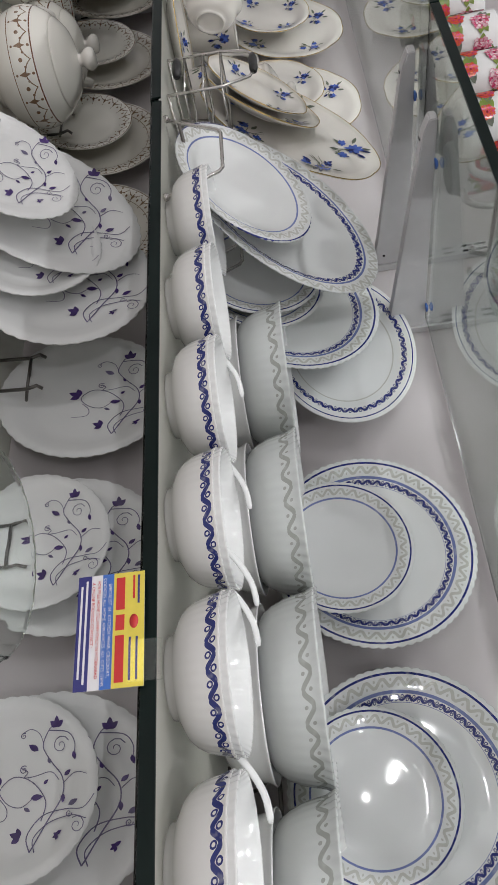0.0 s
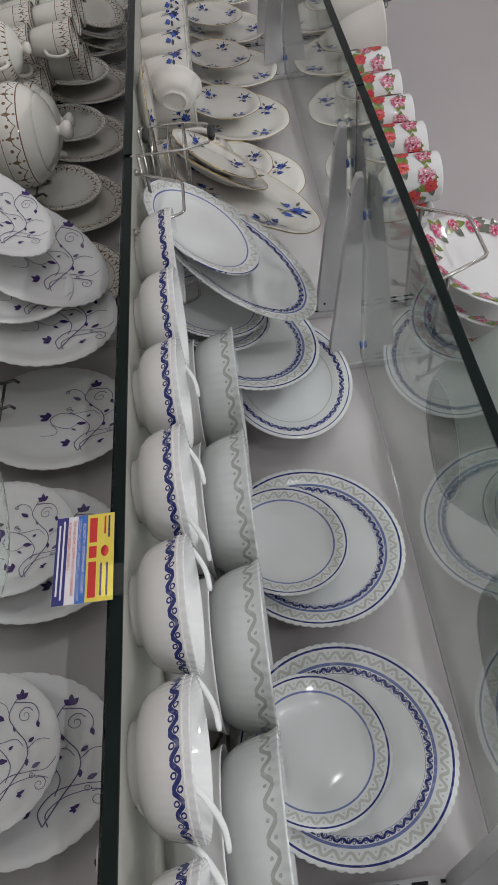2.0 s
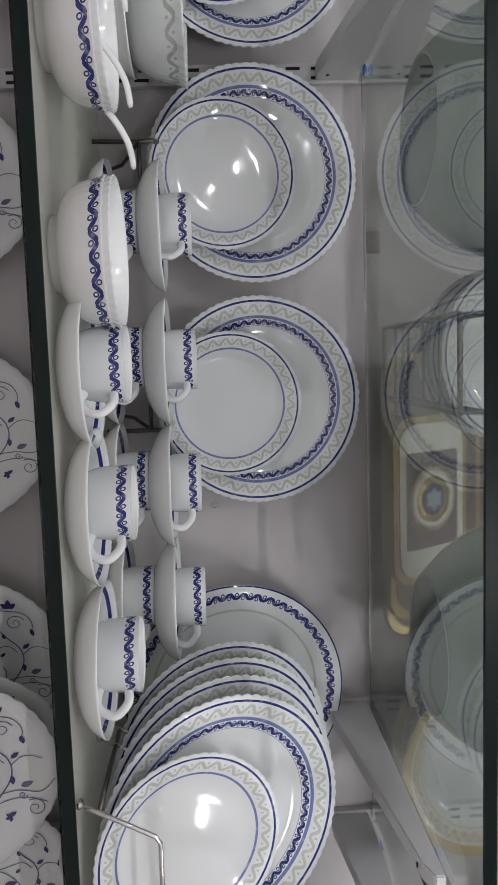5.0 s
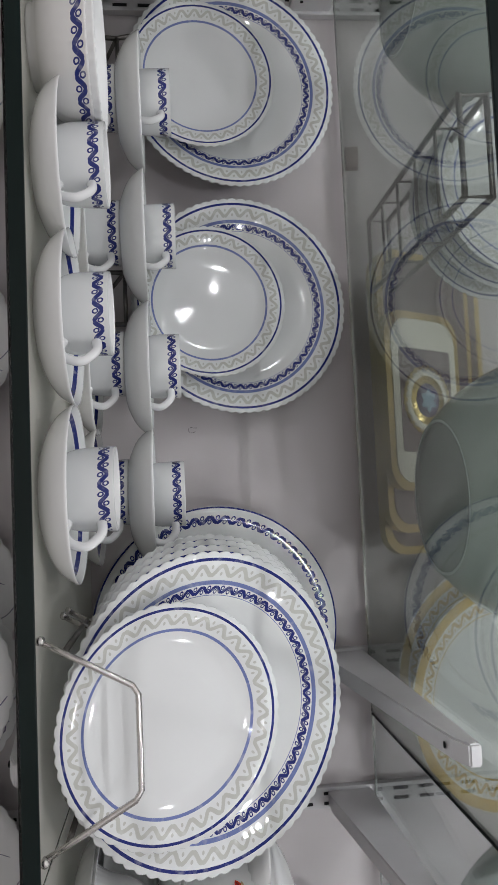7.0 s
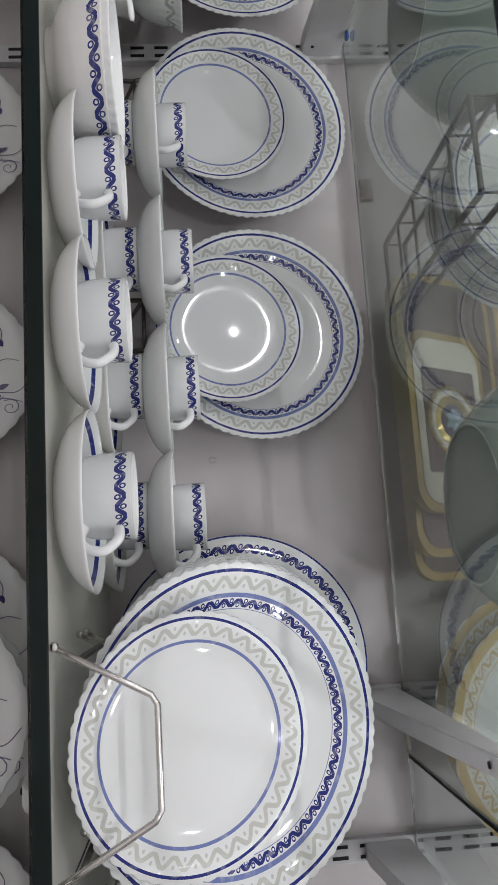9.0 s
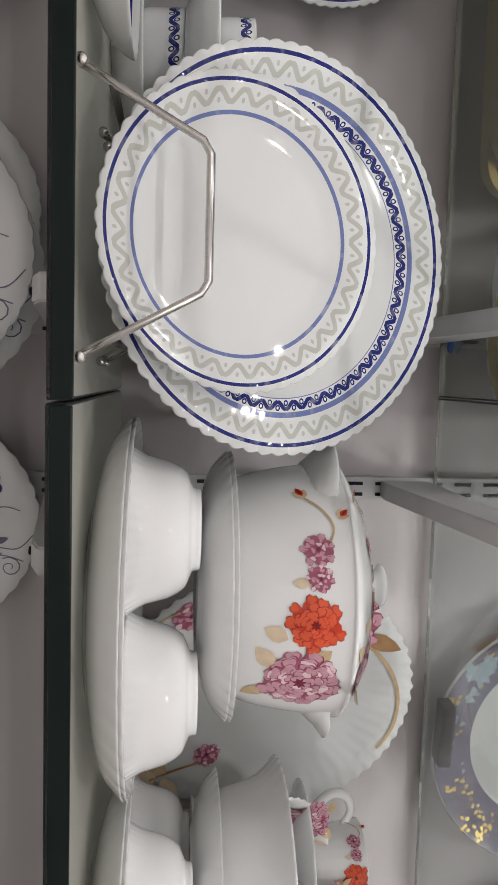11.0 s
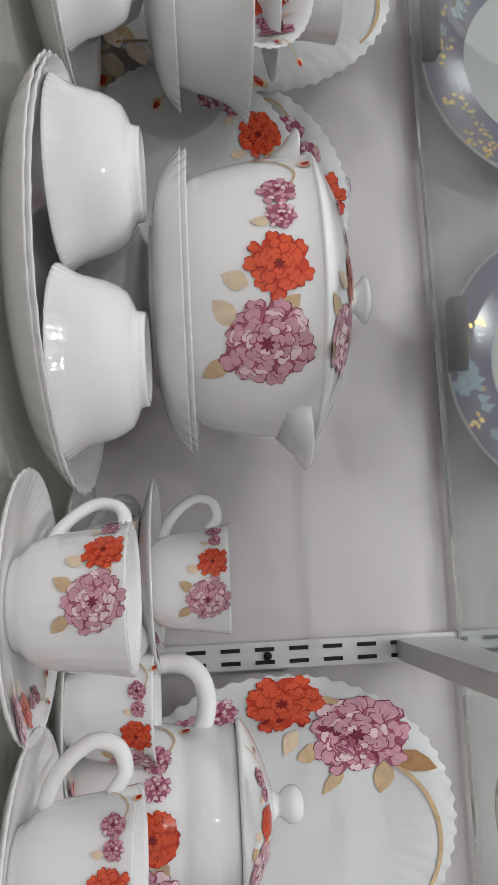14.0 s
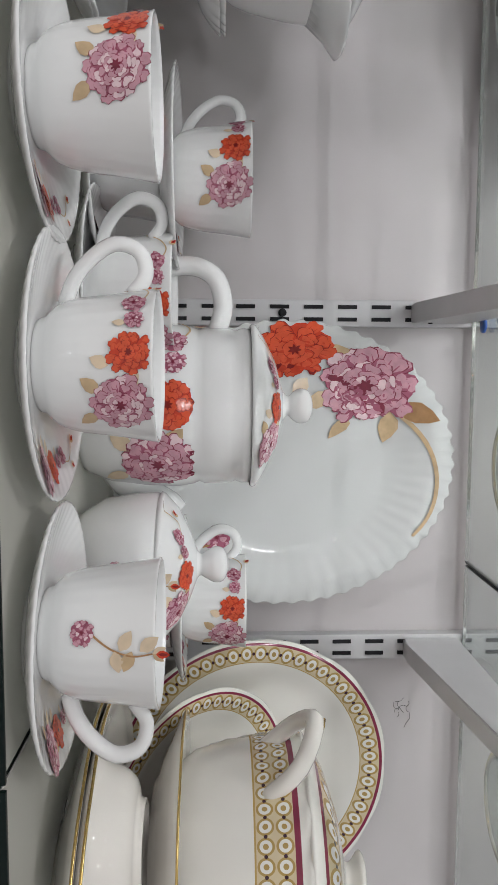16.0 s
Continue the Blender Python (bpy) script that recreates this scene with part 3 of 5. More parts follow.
def shelf(name, x0, x1, y0, ztop, label, liner=None, glass=None):
    lip = 0.0035 if liner else 0.0
    ob = thing(name, pose((x0 + x1) / 2, 0, ztop - T), label, "shelf", "panes of the rack")
    w = (x1 - x0) / 2 - 0.0015
    p = part("pane", cube(-w, w, y0 + 0.003, -0.004, 0, T), glass or M_GLASS, ob)
    p.visible_shadow = False
    part("front_edge", cube(-w, w, y0, y0 + 0.0028, lip * 0.7, T + lip, 0.0009), M_EDGE, ob, "dark green polished front edge")
    part("rear_edge", cube(-w, w, -0.0038, -0.002, 0.0005, T - 0.0005), M_EDGE2, ob, "green rear edge")
    for s in (-1, 1):
        part("end_edge", cube(s * w - 0.0008, s * w + 0.0008, y0 + 0.004, -0.005, 0.0005, T - 0.0005), M_EDGE, ob, "dark green end edge")
    if liner:
        part("liner", cube(-w + 0.001, w - 0.001, y0 + 0.004, -0.005, T + 0.0002, T + 0.0009), liner, ob, "cream white liner sheet")
    return ob


for a, b in zip(JOINTS, JOINTS[1:]):
    # panes left of 1.2 take the tint with the dim reflections put in
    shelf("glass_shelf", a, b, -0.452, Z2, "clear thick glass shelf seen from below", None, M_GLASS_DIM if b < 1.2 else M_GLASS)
    shelf("glass_shelf", a, b, -0.395 if a > 1 or a < -0.7 else -0.392, Z1, "thick glass shelf lined in cream with dark green edge", M_TOPFILM)
    shelf("glass_shelf", a, b, -0.392, Z0, "thick glass shelf lined in cream with dark green edge", M_TOPFILM)
S1, S0, S2 = Z1 + 0.0012, Z0 + 0.0012, Z2 + 0.0003


# ---- tableware ----
def plate_prof(R, depth):
    out = [(0, 0.003), (0.50 * R, 0.003), (0.52 * R, 0.0), (0.56 * R, 0.0), (0.59 * R, 0.003), (0.72 * R, 0.30 * depth), (0.86 * R, 0.68 * depth), (R * 0.995, depth)]
    rim = [(R, depth + 0.0012), (R * 0.993, depth + 0.0024)]
    inn = [(0.86 * R, 0.68 * depth + 0.0038), (0.75 * R, 0.34 * depth + 0.0045), (0.68 * R, 0.0068), (0.60 * R, 0.0060), (0.45 * R, 0.0062), (0.25 * R, 0.0068), (0, 0.0071)]
    return out + rim + inn, table([(r, z) for r, z in inn] + [(R, depth + 0.0024)])


def plate_mesh(R, depth, lobes, cut, seg=192, sy=1.0, flute=None):
    prof, top = plate_prof(R, depth)
    return lathe(prof, seg, (lobes, cut) if lobes else None, flute, sy), top


def standing(x, y, z, lean=7.0, turn=0.0, spin=0.0):
    return pose(x, y, z, 90 - lean, 0, turn) @ pose(0, 0, 0, 0, 0, spin)


def repeat(proto, poses):
    return [copy_thing(proto, m) for m in poses]


# blue-line dinner and quarter plates on easels against the panel
bm, DIN_TOP = plate_mesh(0.131, 0.016, 72, 0.015, 432, 1.0, (72, 0.0028, 0.0, 0.113))
DIN_X = (0.634, 0.356, 0.077, -0.207)
dinner = solid("dinner_plate", bm, M_DINNER, standing(DIN_X[0], -0.030, 1.386), "white scalloped dinner plate with blue lines and scroll band", "plate", "blue-line plates on easels")
repeat(dinner, [standing(x, -0.030, 1.386, 7, 0, 40 * i) for i, x in enumerate(DIN_X[1:], 1)])
bm, QUA_TOP = plate_mesh(0.0890, 0.013, 54, 0.016, 324, 1.0, (54, 0.0028, 0.0, 0.076))
quarter = solid("quarter_plate", bm, M_QUARTER, standing(DIN_X[0] + 0.002, -0.060, 1.349), "small white scalloped plate with blue lines, before a dinner plate", "plate", "blue-line plates on easels")
repeat(quarter, [standing(x + 0.005, -0.060, 1.349, 7, 0, 25 * i) for i, x in enumerate(DIN_X[1:], 1)])


def easel(x):
    ob = thing("plate_easel", pose(x, 0, S1), "small brown steel plate easel standing on the shelf", "plate stand", "easels under the plates")
    for sx in (-0.03, 0.03):
        bm = bmesh.new()
        tube(bm, [(sx, -0.09, 0.003), (sx, -0.085, 0.055), (sx, -0.09, 0.072), (sx, -0.082, 0.078)], 0.0028)
        part("prong", bm, M_DARKWIRE, ob)
        bm = bmesh.new()
        tube(bm, [(sx, -0.086, 0.056), (sx * 0.6, -0.03, 0.030), (sx * 0.5, -0.010, 0.003)], 0.0024)
        part("back_rod", bm, M_DARKWIRE, ob)
    bm = bmesh.new()
    tube(bm, [(-0.03, -0.086, 0.056), (0.03, -0.086, 0.056)], 0.0024)
    part("crossbar", bm, M_DARKWIRE, ob)
    return ob


for x in DIN_X:
    easel(x)

# soup bowls in the front row, each with a spoon
BOWL = [(0, 0.004), (0.028, 0.004), (0.030, 0.0), (0.034, 0.0), (0.036, 0.006), (0.0520, 0.016), (0.0605, 0.031), (0.0637, 0.047), (0.066, 0.0555), (0.066, 0.0572), (0.0645, 0.0570), (0.060, 0.049), (0.055, 0.036), (0.046, 0.020), (0.033, 0.009), (0, 0.007)]
bm = lathe([(r * 0.99, z * 0.86) for r, z in smooth(BOWL, 2)], 168, (42, 0.022), lined=True)
FRONT_X = (0.487, 0.300, 0.158, 0.018, -0.122, -0.258, -0.392, -0.526)
bowl = solid("soup_bowl", bm, (M_BOWL, M_PLAIN), pose(FRONT_X[0], -0.326, S1), "white soup bowl with blue scroll band under a scalloped rim", "bowl", "soup bowls along the shelf edge")
repeat(bowl, [pose(x, -0.326, S1, 0, 0, 33 * i) for i, x in enumerate(FRONT_X[1:], 1)])


def soup_spoon(m):
    bm = bmesh.new()
    pts = smooth([(0, 0, 0), (0.012, 0, -0.005), (0.028, 0, -0.002), (0.046, 0, 0.014), (0.066, 0, 0.034), (0.090, 0, 0.047), (0.112, 0, 0.050)], 4)
    n = len(pts)
    rad = [max(0.0030, 0.0034 + 0.0105 * math.exp(-((i / n - 0.24) / 0.15) ** 2)) for i in range(n)]
    rad[0], rad[-1] = 0.004, 0.0022
    tube(bm, pts, rad, 10, 0.6)
    return solid("soup_spoon", bm, M_PLAIN, m, "white porcelain soup spoon resting in a bowl", "spoon", "soup spoons in the bowls")


spoon = soup_spoon(pose(FRONT_X[1] + 0.005, -0.334, S1 + 0.0175, 0, 0, 26))
repeat(spoon, [pose(x + dx, -0.334 + dy, S1 + 0.0175, 0, 0, a) for x, dx, dy, a in ((0.300, -0.050, 0.0, 24), (0.158, 0.010, 0, 22), (0.158, -0.035, 0.01, 30), (0.018, 0.006, 0, 25), (-0.122, 0.006, 0, 22), (-0.122, -0.03, 0, 28), (-0.258, 0.006, 0, 25), (-0.392, 0.004, 0, 24))])

inner = solid("soup_bowl", lathe([(r * 0.985, z * 0.86) for r, z in smooth(BOWL, 2)], 168, (42, 0.022)), M_PLAIN, pose(FRONT_X[0], -0.326, S1 + 0.0062, 0, 0, 4), "plain white scalloped soup bowl nested in another", "bowl", "soup bowls along the shelf edge")
repeat(inner, [pose(x, -0.326, S1 + 0.0062, 0, 0, 33 * i + 37) for i, x in enumerate(FRONT_X[1:])])

# serving bowls, nested in twos, behind
SERVE = [(0, 0.005), (0.040, 0.005), (0.042, 0.0), (0.047, 0.0), (0.050, 0.006), (0.078, 0.021), (0.0905, 0.044), (0.0950, 0.066), (0.099, 0.0745), (0.099, 0.0762), (0.0975, 0.0760), (0.091, 0.066), (0.085, 0.048), (0.071, 0.026), (0.047, 0.010), (0, 0.008)]
bm = lathe(smooth(SERVE, 2), 192, (48, 0.026), lined=True)
serve = solid("serving_bowl", bm, (M_SERVE, M_PLAIN), pose(0.185, -0.150, S1 + 0.040), "large white serving bowl with grey scroll band and scalloped rim", "bowl", "nested serving bowls")
repeat(serve, [pose(x, -0.150, S1 + 0.040, 0, 0, 21 * i) for i, x in enumerate((-0.012, -0.212, -0.412), 1)])
low = solid("serving_bowl", lathe(smooth([(r * 0.9, z * 0.78) for r, z in SERVE], 2), 96), M_PLAIN, pose(0.185, -0.150, S1), "plain white serving bowl under another one", "bowl", "nested serving bowls")
repeat(low, [pose(x, -0.150, S1) for x in (-0.012, -0.212, -0.412)])

# cups and saucers
SAUCER = [(0, 0.003), (0.030, 0.003), (0.032, 0), (0.038, 0), (0.044, 0.0016), (0.057, 0.0075), (0.066, 0.0150), (0.0715, 0.0235), (0.0722, 0.0256), (0.0712, 0.0260), (0.064, 0.0180), (0.053, 0.0110), (0.038, 0.0066), (0.024, 0.0062), (0, 0.006)]
CUP = [(0, 0.004), (0.018, 0.004), (0.019, 0), (0.022, 0), (0.0235, 0.004), (0.030, 0.010), (0.0335, 0.022), (0.0342, 0.036), (0.0345, 0.0495), (0.0338, 0.0505), (0.0328, 0.0495), (0.0322, 0.036), (0.0312, 0.022), (0.027, 0.011), (0.018, 0.0065), (0, 0.006)]
bm = lathe(smooth(SAUCER, 2), 96, lined=True)
saucer = solid("saucer", bm, (M_PLAIN, M_SAUCER), pose(0.856, -0.318, S1), "white saucer with a blue line inside, under a cup", "saucer", "blue-line cups and saucers")


def handle_pts(r0, z0, z1, out):
    zm = (z0 + z1) / 2
    return smooth([(r0 - 0.003, 0, z1), (r0 + out * 0.45, 0, z1 + 0.001), (r0 + out * 0.92, 0, z1 - (z1 - z0) * 0.25), (r0 + out, 0, zm), (r0 + out * 0.8, 0, z0 + (z1 - z0) * 0.15), (r0 + out * 0.35, 0, z0 - 0.001), (r0 - 0.004, 0, z0 + 0.002)], 4)


def blue_cup(m):
    ob = thing("teacup", m, "white teacup with blue scroll band, standing on a saucer", "cup", "blue-line cups and saucers")
    part("body", lathe(smooth(CUP, 2), 80, lined=True), (M_CUP, M_PLAIN), ob)
    bm = bmesh.new()
    tube(bm, handle_pts(0.0335, 0.012, 0.039, 0.022), 0.0038, 10, 1.25)
    part("handle", bm, M_PLAIN, ob)
    return ob


cup = blue_cup(pose(0.853, -0.318, S1 + 0.0062, 0, 0, -38))
FCUP = (0.709, 0.583)
repeat(saucer, [pose(x + 0.003, -0.318, S1) for x in FCUP])
repeat(cup, [pose(x, -0.318, S1 + 0.0062, 0, 0, -36 - 5 * i) for i, x in enumerate(FCUP)])
BCUP = (0.430, 0.580, 0.722, 0.858)
for i, x in enumerate(BCUP):
    repeat(saucer, [pose(x, -0.135, S1), pose(x + 0.002, -0.135, S1 + 0.0572)])
    repeat(cup, [pose(x - 0.004, -0.135, S1 + 0.0062, 0, 0, -30), pose(x, -0.135, S1 + 0.0634, 0, 0, -44 + 6 * i)])

# wire display rack with plates, twice
def wire_stand(m, label):
    ob = thing("plate_rack", m, label, "plate rack", "wire plate racks")
    for y in (0, 0.118, 0.15):
        bm = bmesh.new()
        pts = [(-0.075, y, 0.004), (-0.038, y + 0.002, 0.072), (0.038, y + 0.002, 0.072), (0.075, y, 0.004)]
        q = []
        for a, b in zip(pts, pts[1:]):
            q += [tuple(a[k] + (b[k] - a[k]) * t for k in range(3)) for t in (0.06, 0.5, 0.94)]
        q[0], q[-1] = pts[0], pts[-1]
        tube(bm, q, 0.0024, 8)
        part("wire_hoop", bm, M_WIRE, ob)
        for s in (-1, 1):
            c = part("foot_tip", lathe([(0, -0.004), (0.003, -0.004), (0.0036, 0), (0.003, 0.004), (0, 0.004)], 10), M_WIRE, ob)
            c.matrix_basis = pose(s * 0.076, y - 0.001, 0.0042, 90)
    for s in (-1, 1):
        bm = bmesh.new()
        tube(bm, [(s * 0.066, 0.0, 0.020), (s * 0.066, 0.15, 0.020)], 0.0024)
        part("side_rail", bm, M_DARKWIRE, ob)
    return ob


RX = 1.036
wire_stand(pose(RX, -0.382, S1), "chromed wire plate rack holding upright plates on the shelf")
repeat(quarter, [standing(RX + 0.001, -0.327, 1.288, 23) @ Matrix.Scale(1.045, 4)])
q2 = standing(RX + 0.004, -0.284, 1.319, 25)
repeat(dinner, [q2] + [standing(RX + 0.004 - 0.003 * k, -0.284 + 0.040 * k, 1.319 + 0.001 * k, 25 - k, 0, 20 * k) for k in range(1, 4)])


def oval_mesh(a, b, depth, lobes=0, cut=0.0):
    prof, top = plate_prof(a, depth)
    return lathe(prof, 200, (lobes, cut) if lobes else None, None, b / a)


oval = solid("round_platter", oval_mesh(0.146, 0.146, 0.016), M_OVAL, standing(1.020, -0.028, S1 + 0.146, 8), "large white platter with blue scroll ring, leaning on the panel", "platter", "blue-line platters")
oval_plain = solid("oval_platter", oval_mesh(0.1455, 0.110, 0.015), M_OVAL_S, standing(-0.544, -0.030, 1.391, 8), "white oval platter with blue scroll ring, leaning on the panel", "platter", "blue-line platters")

# left rack: two oval platters and plates
LX = -0.60
wire_stand(pose(LX, -0.372, S1), "chromed wire plate rack holding oval platters on the shelf")
ov1 = solid("oval_platter", oval_mesh(0.155, 0.109, 0.016, 72, 0.014), M_OVAL_T, pose(-0.601, -0.251, 1.322, 60.5, 0, 1.3) @ pose(0, 0, 0, 0, 0, 47.5), "white scalloped oval platter with blue lines in a wire rack", "platter", "blue-line platters")
ov2 = solid("oval_platter", oval_mesh(0.1175, 0.0785, 0.014, 60, 0.014), M_QUARTER_O, pose(-0.611, -0.300, 1.281, 64.4, 0, -1.6) @ pose(0, 0, 0, 0, 0, 28), "small white scalloped oval platter with blue lines in a wire rack", "platter", "blue-line platters")
repeat(dinner, [standing(-0.582, -0.100, S1 + 0.126, 18, 0, 10)])
repeat(quarter, [standing(-0.562, -0.198, S1 + 0.087, 15.5), standing(-0.553, -0.180, S1 + 0.087, 15.3, 0, 30)])

# ---- peony service ----


def oval_arc(prof_z, rho, a0, sy):
    """As dish_arc, on a dish stretched by sy along y."""
    flat = dish_arc(prof_z, rho, a0)

    def surf(u, v):
        p, n = flat(u, v)
        return (p[0], p[1] * sy, p[2]), Vector((n[0], n[1] / sy, n[2])).normalized()
    return surf


def floral_plate(name, m, R, a0, size, rho, label, group, cut=0.012, lobes=58, sy=1.0, back=215):
    prof, top = plate_prof(R, 0.018)
    bm = lathe(prof, 348, (lobes, cut), (lobes, 0.0085, 0.0, 0.66 * R), sy)
    ob = thing(name, m, label, "plate", group)
    part("dish", bm, M_OPAL_SHADED, ob)
    rng = random.Random(len(name) + int(R * 1000))
    print_on("flower_print", spray(rng, size) + stem(size), oval_arc(top, rho, math.radians(a0), sy), ob, "pink peony, red bloom and rosebud print", 0.0014)
    print_on("twig_print", twig(rng, size * 0.9), oval_arc(top, rho, math.radians(a0 - back), sy), ob, "brown leaf and rosebud twig print", 0.0014)
    return ob


PE = "peony service"
big = floral_plate("peony_platter", standing(1.440, -0.030, 1.352, 6), 0.1270, 178, 1.32, 0.092, "large white oval fluted platter with peony print, leaning on the panel", PE, sy=1.22)
repeat(big, [standing(2.237, -0.030, 1.352, 6)])
mid = floral_plate("peony_plate", standing(1.672, -0.032, S1 + 0.125, 6), 0.1255, 92, 1.30, 0.086, "white scalloped plate with peony print, leaning on the panel", PE)
deep = floral_plate("peony_deep_plate", standing(1.668, -0.080, S1 + 0.100, 12), 0.0995, 124, 0.98, 0.068, "deep white plate with rosebud print, before a larger plate", PE, back=185)

# full-bellied plates: the wall swells out from the foot and turns up to the rim
FULL = smooth([(0, 0.003), (0.066, 0.003), (0.068, 0.0), (0.074, 0.0), (0.080, 0.002), (0.100, 0.006), (0.117, 0.0125), (0.127, 0.0205), (0.1315, 0.0250)], 2) + [(0.1325, 0.0262), (0.1310, 0.0266)] + smooth([(0.125, 0.0225), (0.113, 0.0155), (0.095, 0.0088), (0.070, 0.0062), (0, 0.0060)], 2)
bm = lathe(FULL, 264, (44, 0.012), (44, 0.003, 8.0, 0.11))
flat = solid("dinner_plate", bm, M_PLAIN, pose(1.283, -0.252, S1), "plain white fluted dinner plate in a stack of two", "plate", PE)
TOW = ((1.283, -0.252), (1.556, -0.254), (1.826, -0.256))
repeat(flat, [pose(1.283, -0.252, S1 + 0.0030, 0, 0, 3)])
for tx, ty in TOW[1:]:
    repeat(flat, [pose(tx, ty, S1), pose(tx + 0.002, ty, S1 + 0.0030, 0, 0, 7)])
SMALL = [(0, 0.004), (0.023, 0.004), (0.024, 0), (0.028, 0), (0.0290, 0.005), (0.0395, 0.0095), (0.0465, 0.021), (0.0505, 0.036), (0.0568, 0.0470), (0.0572, 0.0490), (0.0555, 0.0487), (0.0495, 0.041), (0.044, 0.026), (0.038, 0.0135), (0.027, 0.0075), (0, 0.007)]
bm = lathe(smooth(SMALL, 2), 176, (44, 0.012), (44, 0.0022, 26.0, 0.046))
dessert = solid("dessert_bowl", bm, M_PLAIN, pose(1.225, -0.280, S1 + 0.0735, 180), "small white swirled bowl turned upside down on plates", "bowl", PE)
spots = [(tx + d, ty - 0.028) for tx, ty in TOW for d in (-0.058, 0.058)][1:]
repeat(dessert, [pose(x, y, S1 + 0.0735, 180, 0, 20 * i) for i, (x, y) in enumerate(spots)])
repeat(dessert, [pose(tx + d, ty + 0.085, S1 + 0.0735, 180, 0, 20 * i) for i, (tx, ty) in enumerate(TOW) for d in (-0.03,)])

bm = lathe([(r * 0.785, z * 0.86) for r, z in FULL], 264, (44, 0.012), (44, 0.003, 12.0, 0.085))
under = solid("soup_plate", bm, M_PLAIN, pose(1.283, -0.205, S1 + 0.0738), "plain white fluted soup plate under a casserole", "plate", PE)
repeat(under, [pose(1.283, -0.205, S1 + 0.0775, 0, 0, 4), pose(1.826, -0.205, S1 + 0.0738), pose(1.826, -0.205, S1 + 0.0775, 0, 0, 5), pose(1.556, -0.200, S1 + 0.0738)])

CAS_OUT = [(0, 0.004), (0.060, 0.004), (0.062, 0), (0.068, 0), (0.074, 0.006), (0.086, 0.022), (0.0925, 0.045), (0.0965, 0.070), (0.0985, 0.094)]
CAS_IN = [(0.0995, 0.0965), (0.0975, 0.098), (0.0945, 0.094), (0.092, 0.060), (0.080, 0.020), (0.06, 0.008), (0, 0.008)]
CAS_R = table([(z, r) for r, z in CAS_OUT[4:]])
LID = [(0.0985, 0), (0.1005, 0.0012), (0.100, 0.0035), (0.092, 0.0085), (0.076, 0.0175), (0.050, 0.026), (0.022, 0.0310), (0.013, 0.0325), (0.010, 0.0345), (0.0095, 0.037), (0.0125, 0.040), (0.0165, 0.043), (0.0165, 0.0455), (0.012, 0.0475), (0, 0.048)]


def flat_handle(side, z, r0):
    """Ear-shaped lip handle."""
    bm = bmesh.new()
    n, rings = 13, []
    for i in range(n):
        a = -0.62 + 1.24 * i / (n - 1)
        k = math.cos((a / 0.62) * math.pi / 2) ** 0.6
        ring = []
        for rr, dz in ((r0 - 0.004, 0.0), (r0 + 0.010 * k, 0.0015), (r0 + 0.022 * k, 0.0045 * k), (r0 + 0.0235 * k, 0.002 * k), (r0 + 0.012 * k, -0.006), (r0 - 0.004, -0.022)):
            ring.append(bm.verts.new((side * rr * math.cos(a), rr * math.sin(a), z + dz)))
        rings.append(ring)
    for a, b in zip(rings, rings[1:]):
        for k in range(6):
            bm.faces.new((a[k], a[(k + 1) % 6], b[(k + 1) % 6], b[k])).smooth = True
    bm.faces.new(rings[0])
    bm.faces.new(rings[-1][::-1])
    return bm


def casserole(m, seed, theta=-90.0):
    ob = thing("casserole", m, "white lidded casserole with peony and red bloom print", "casserole", PE)
    part("pot", lathe(smooth(CAS_OUT, 2) + CAS_IN, 128), M_PLAIN, ob)
    for s in (-1, 1):
        part("lug_handle", flat_handle(s, 0.090, 0.097), M_PLAIN, ob)
    rng = random.Random(seed)
    print_on("flower_print", spray(rng, 1.0), round_wall(CAS_R, math.radians(theta), 0.062), ob, "peony, red bloom and rosebud print")
    lid = part("lid", lathe(LID[:8], 128), M_PLAIN, ob, "domed white lid with peony print")
    lid.matrix_basis = pose(0, 0, 0.0955)
    part("knob", lathe(smooth(LID[7:], 2), 48), M_PLAIN, lid)
    top = table([(r, z) for r, z in LID[2:8]])
    print_on("lid_print", [s for s in spray(rng, 0.85)], dish(top, 0.0, -0.066, 0.0), lid, "peony and bloom print", 0.0008)
    return ob


cas = casserole(pose(1.285, -0.205, S1 + 0.0830), 3)
repeat(cas, [pose(1.826, -0.205, S1 + 0.0830, 0, 0, 4)])

# tall bowl tower between the casseroles
VEG = [(0, 0.004), (0.062, 0.004), (0.064, 0), (0.070, 0), (0.074, 0.004), (0.086, 0.018), (0.0915, 0.036), (0.098, 0.054), (0.109, 0.066), (0.1125, 0.069), (0.1115, 0.0705), (0.097, 0.060), (0.086, 0.040), (0.076, 0.020), (0.06, 0.008), (0, 0.008)]
bm = lathe(smooth(VEG, 2), 264, (44, 0.010), (44, 0.0016, 20.0, 0.085))
veg = solid("salad_bowl", bm, M_PLAIN, pose(1.556, -0.200, S1 + 0.0790), "large plain white fluted bowl holding smaller dishes", "bowl", PE)
repeat(dessert, [pose(1.548, -0.165, S1 + 0.1250 + 0.0115 * k, 180, 0, 9 * k) for k in range(4)])


def printed_bowl(m):
    ob = thing("dessert_bowl", m, "small white bowl with peony print inside, tipped on a rim", "bowl", PE)
    part("bowl", lathe(smooth(SMALL, 2), 176, (44, 0.016), (44, 0.004, 26.0, 0.040)), M_PLAIN, ob)
    inn = table([(0, 0.007), (0.027, 0.0075), (0.038, 0.0135), (0.044, 0.026), (0.0495, 0.041), (0.0555, 0.0487)])
    rng = random.Random(8)
    print_on("flower_print", spray(rng, 0.62), dish(inn, 0.0, 0.040, math.pi), ob, "peony print", 0.0012)
    return ob


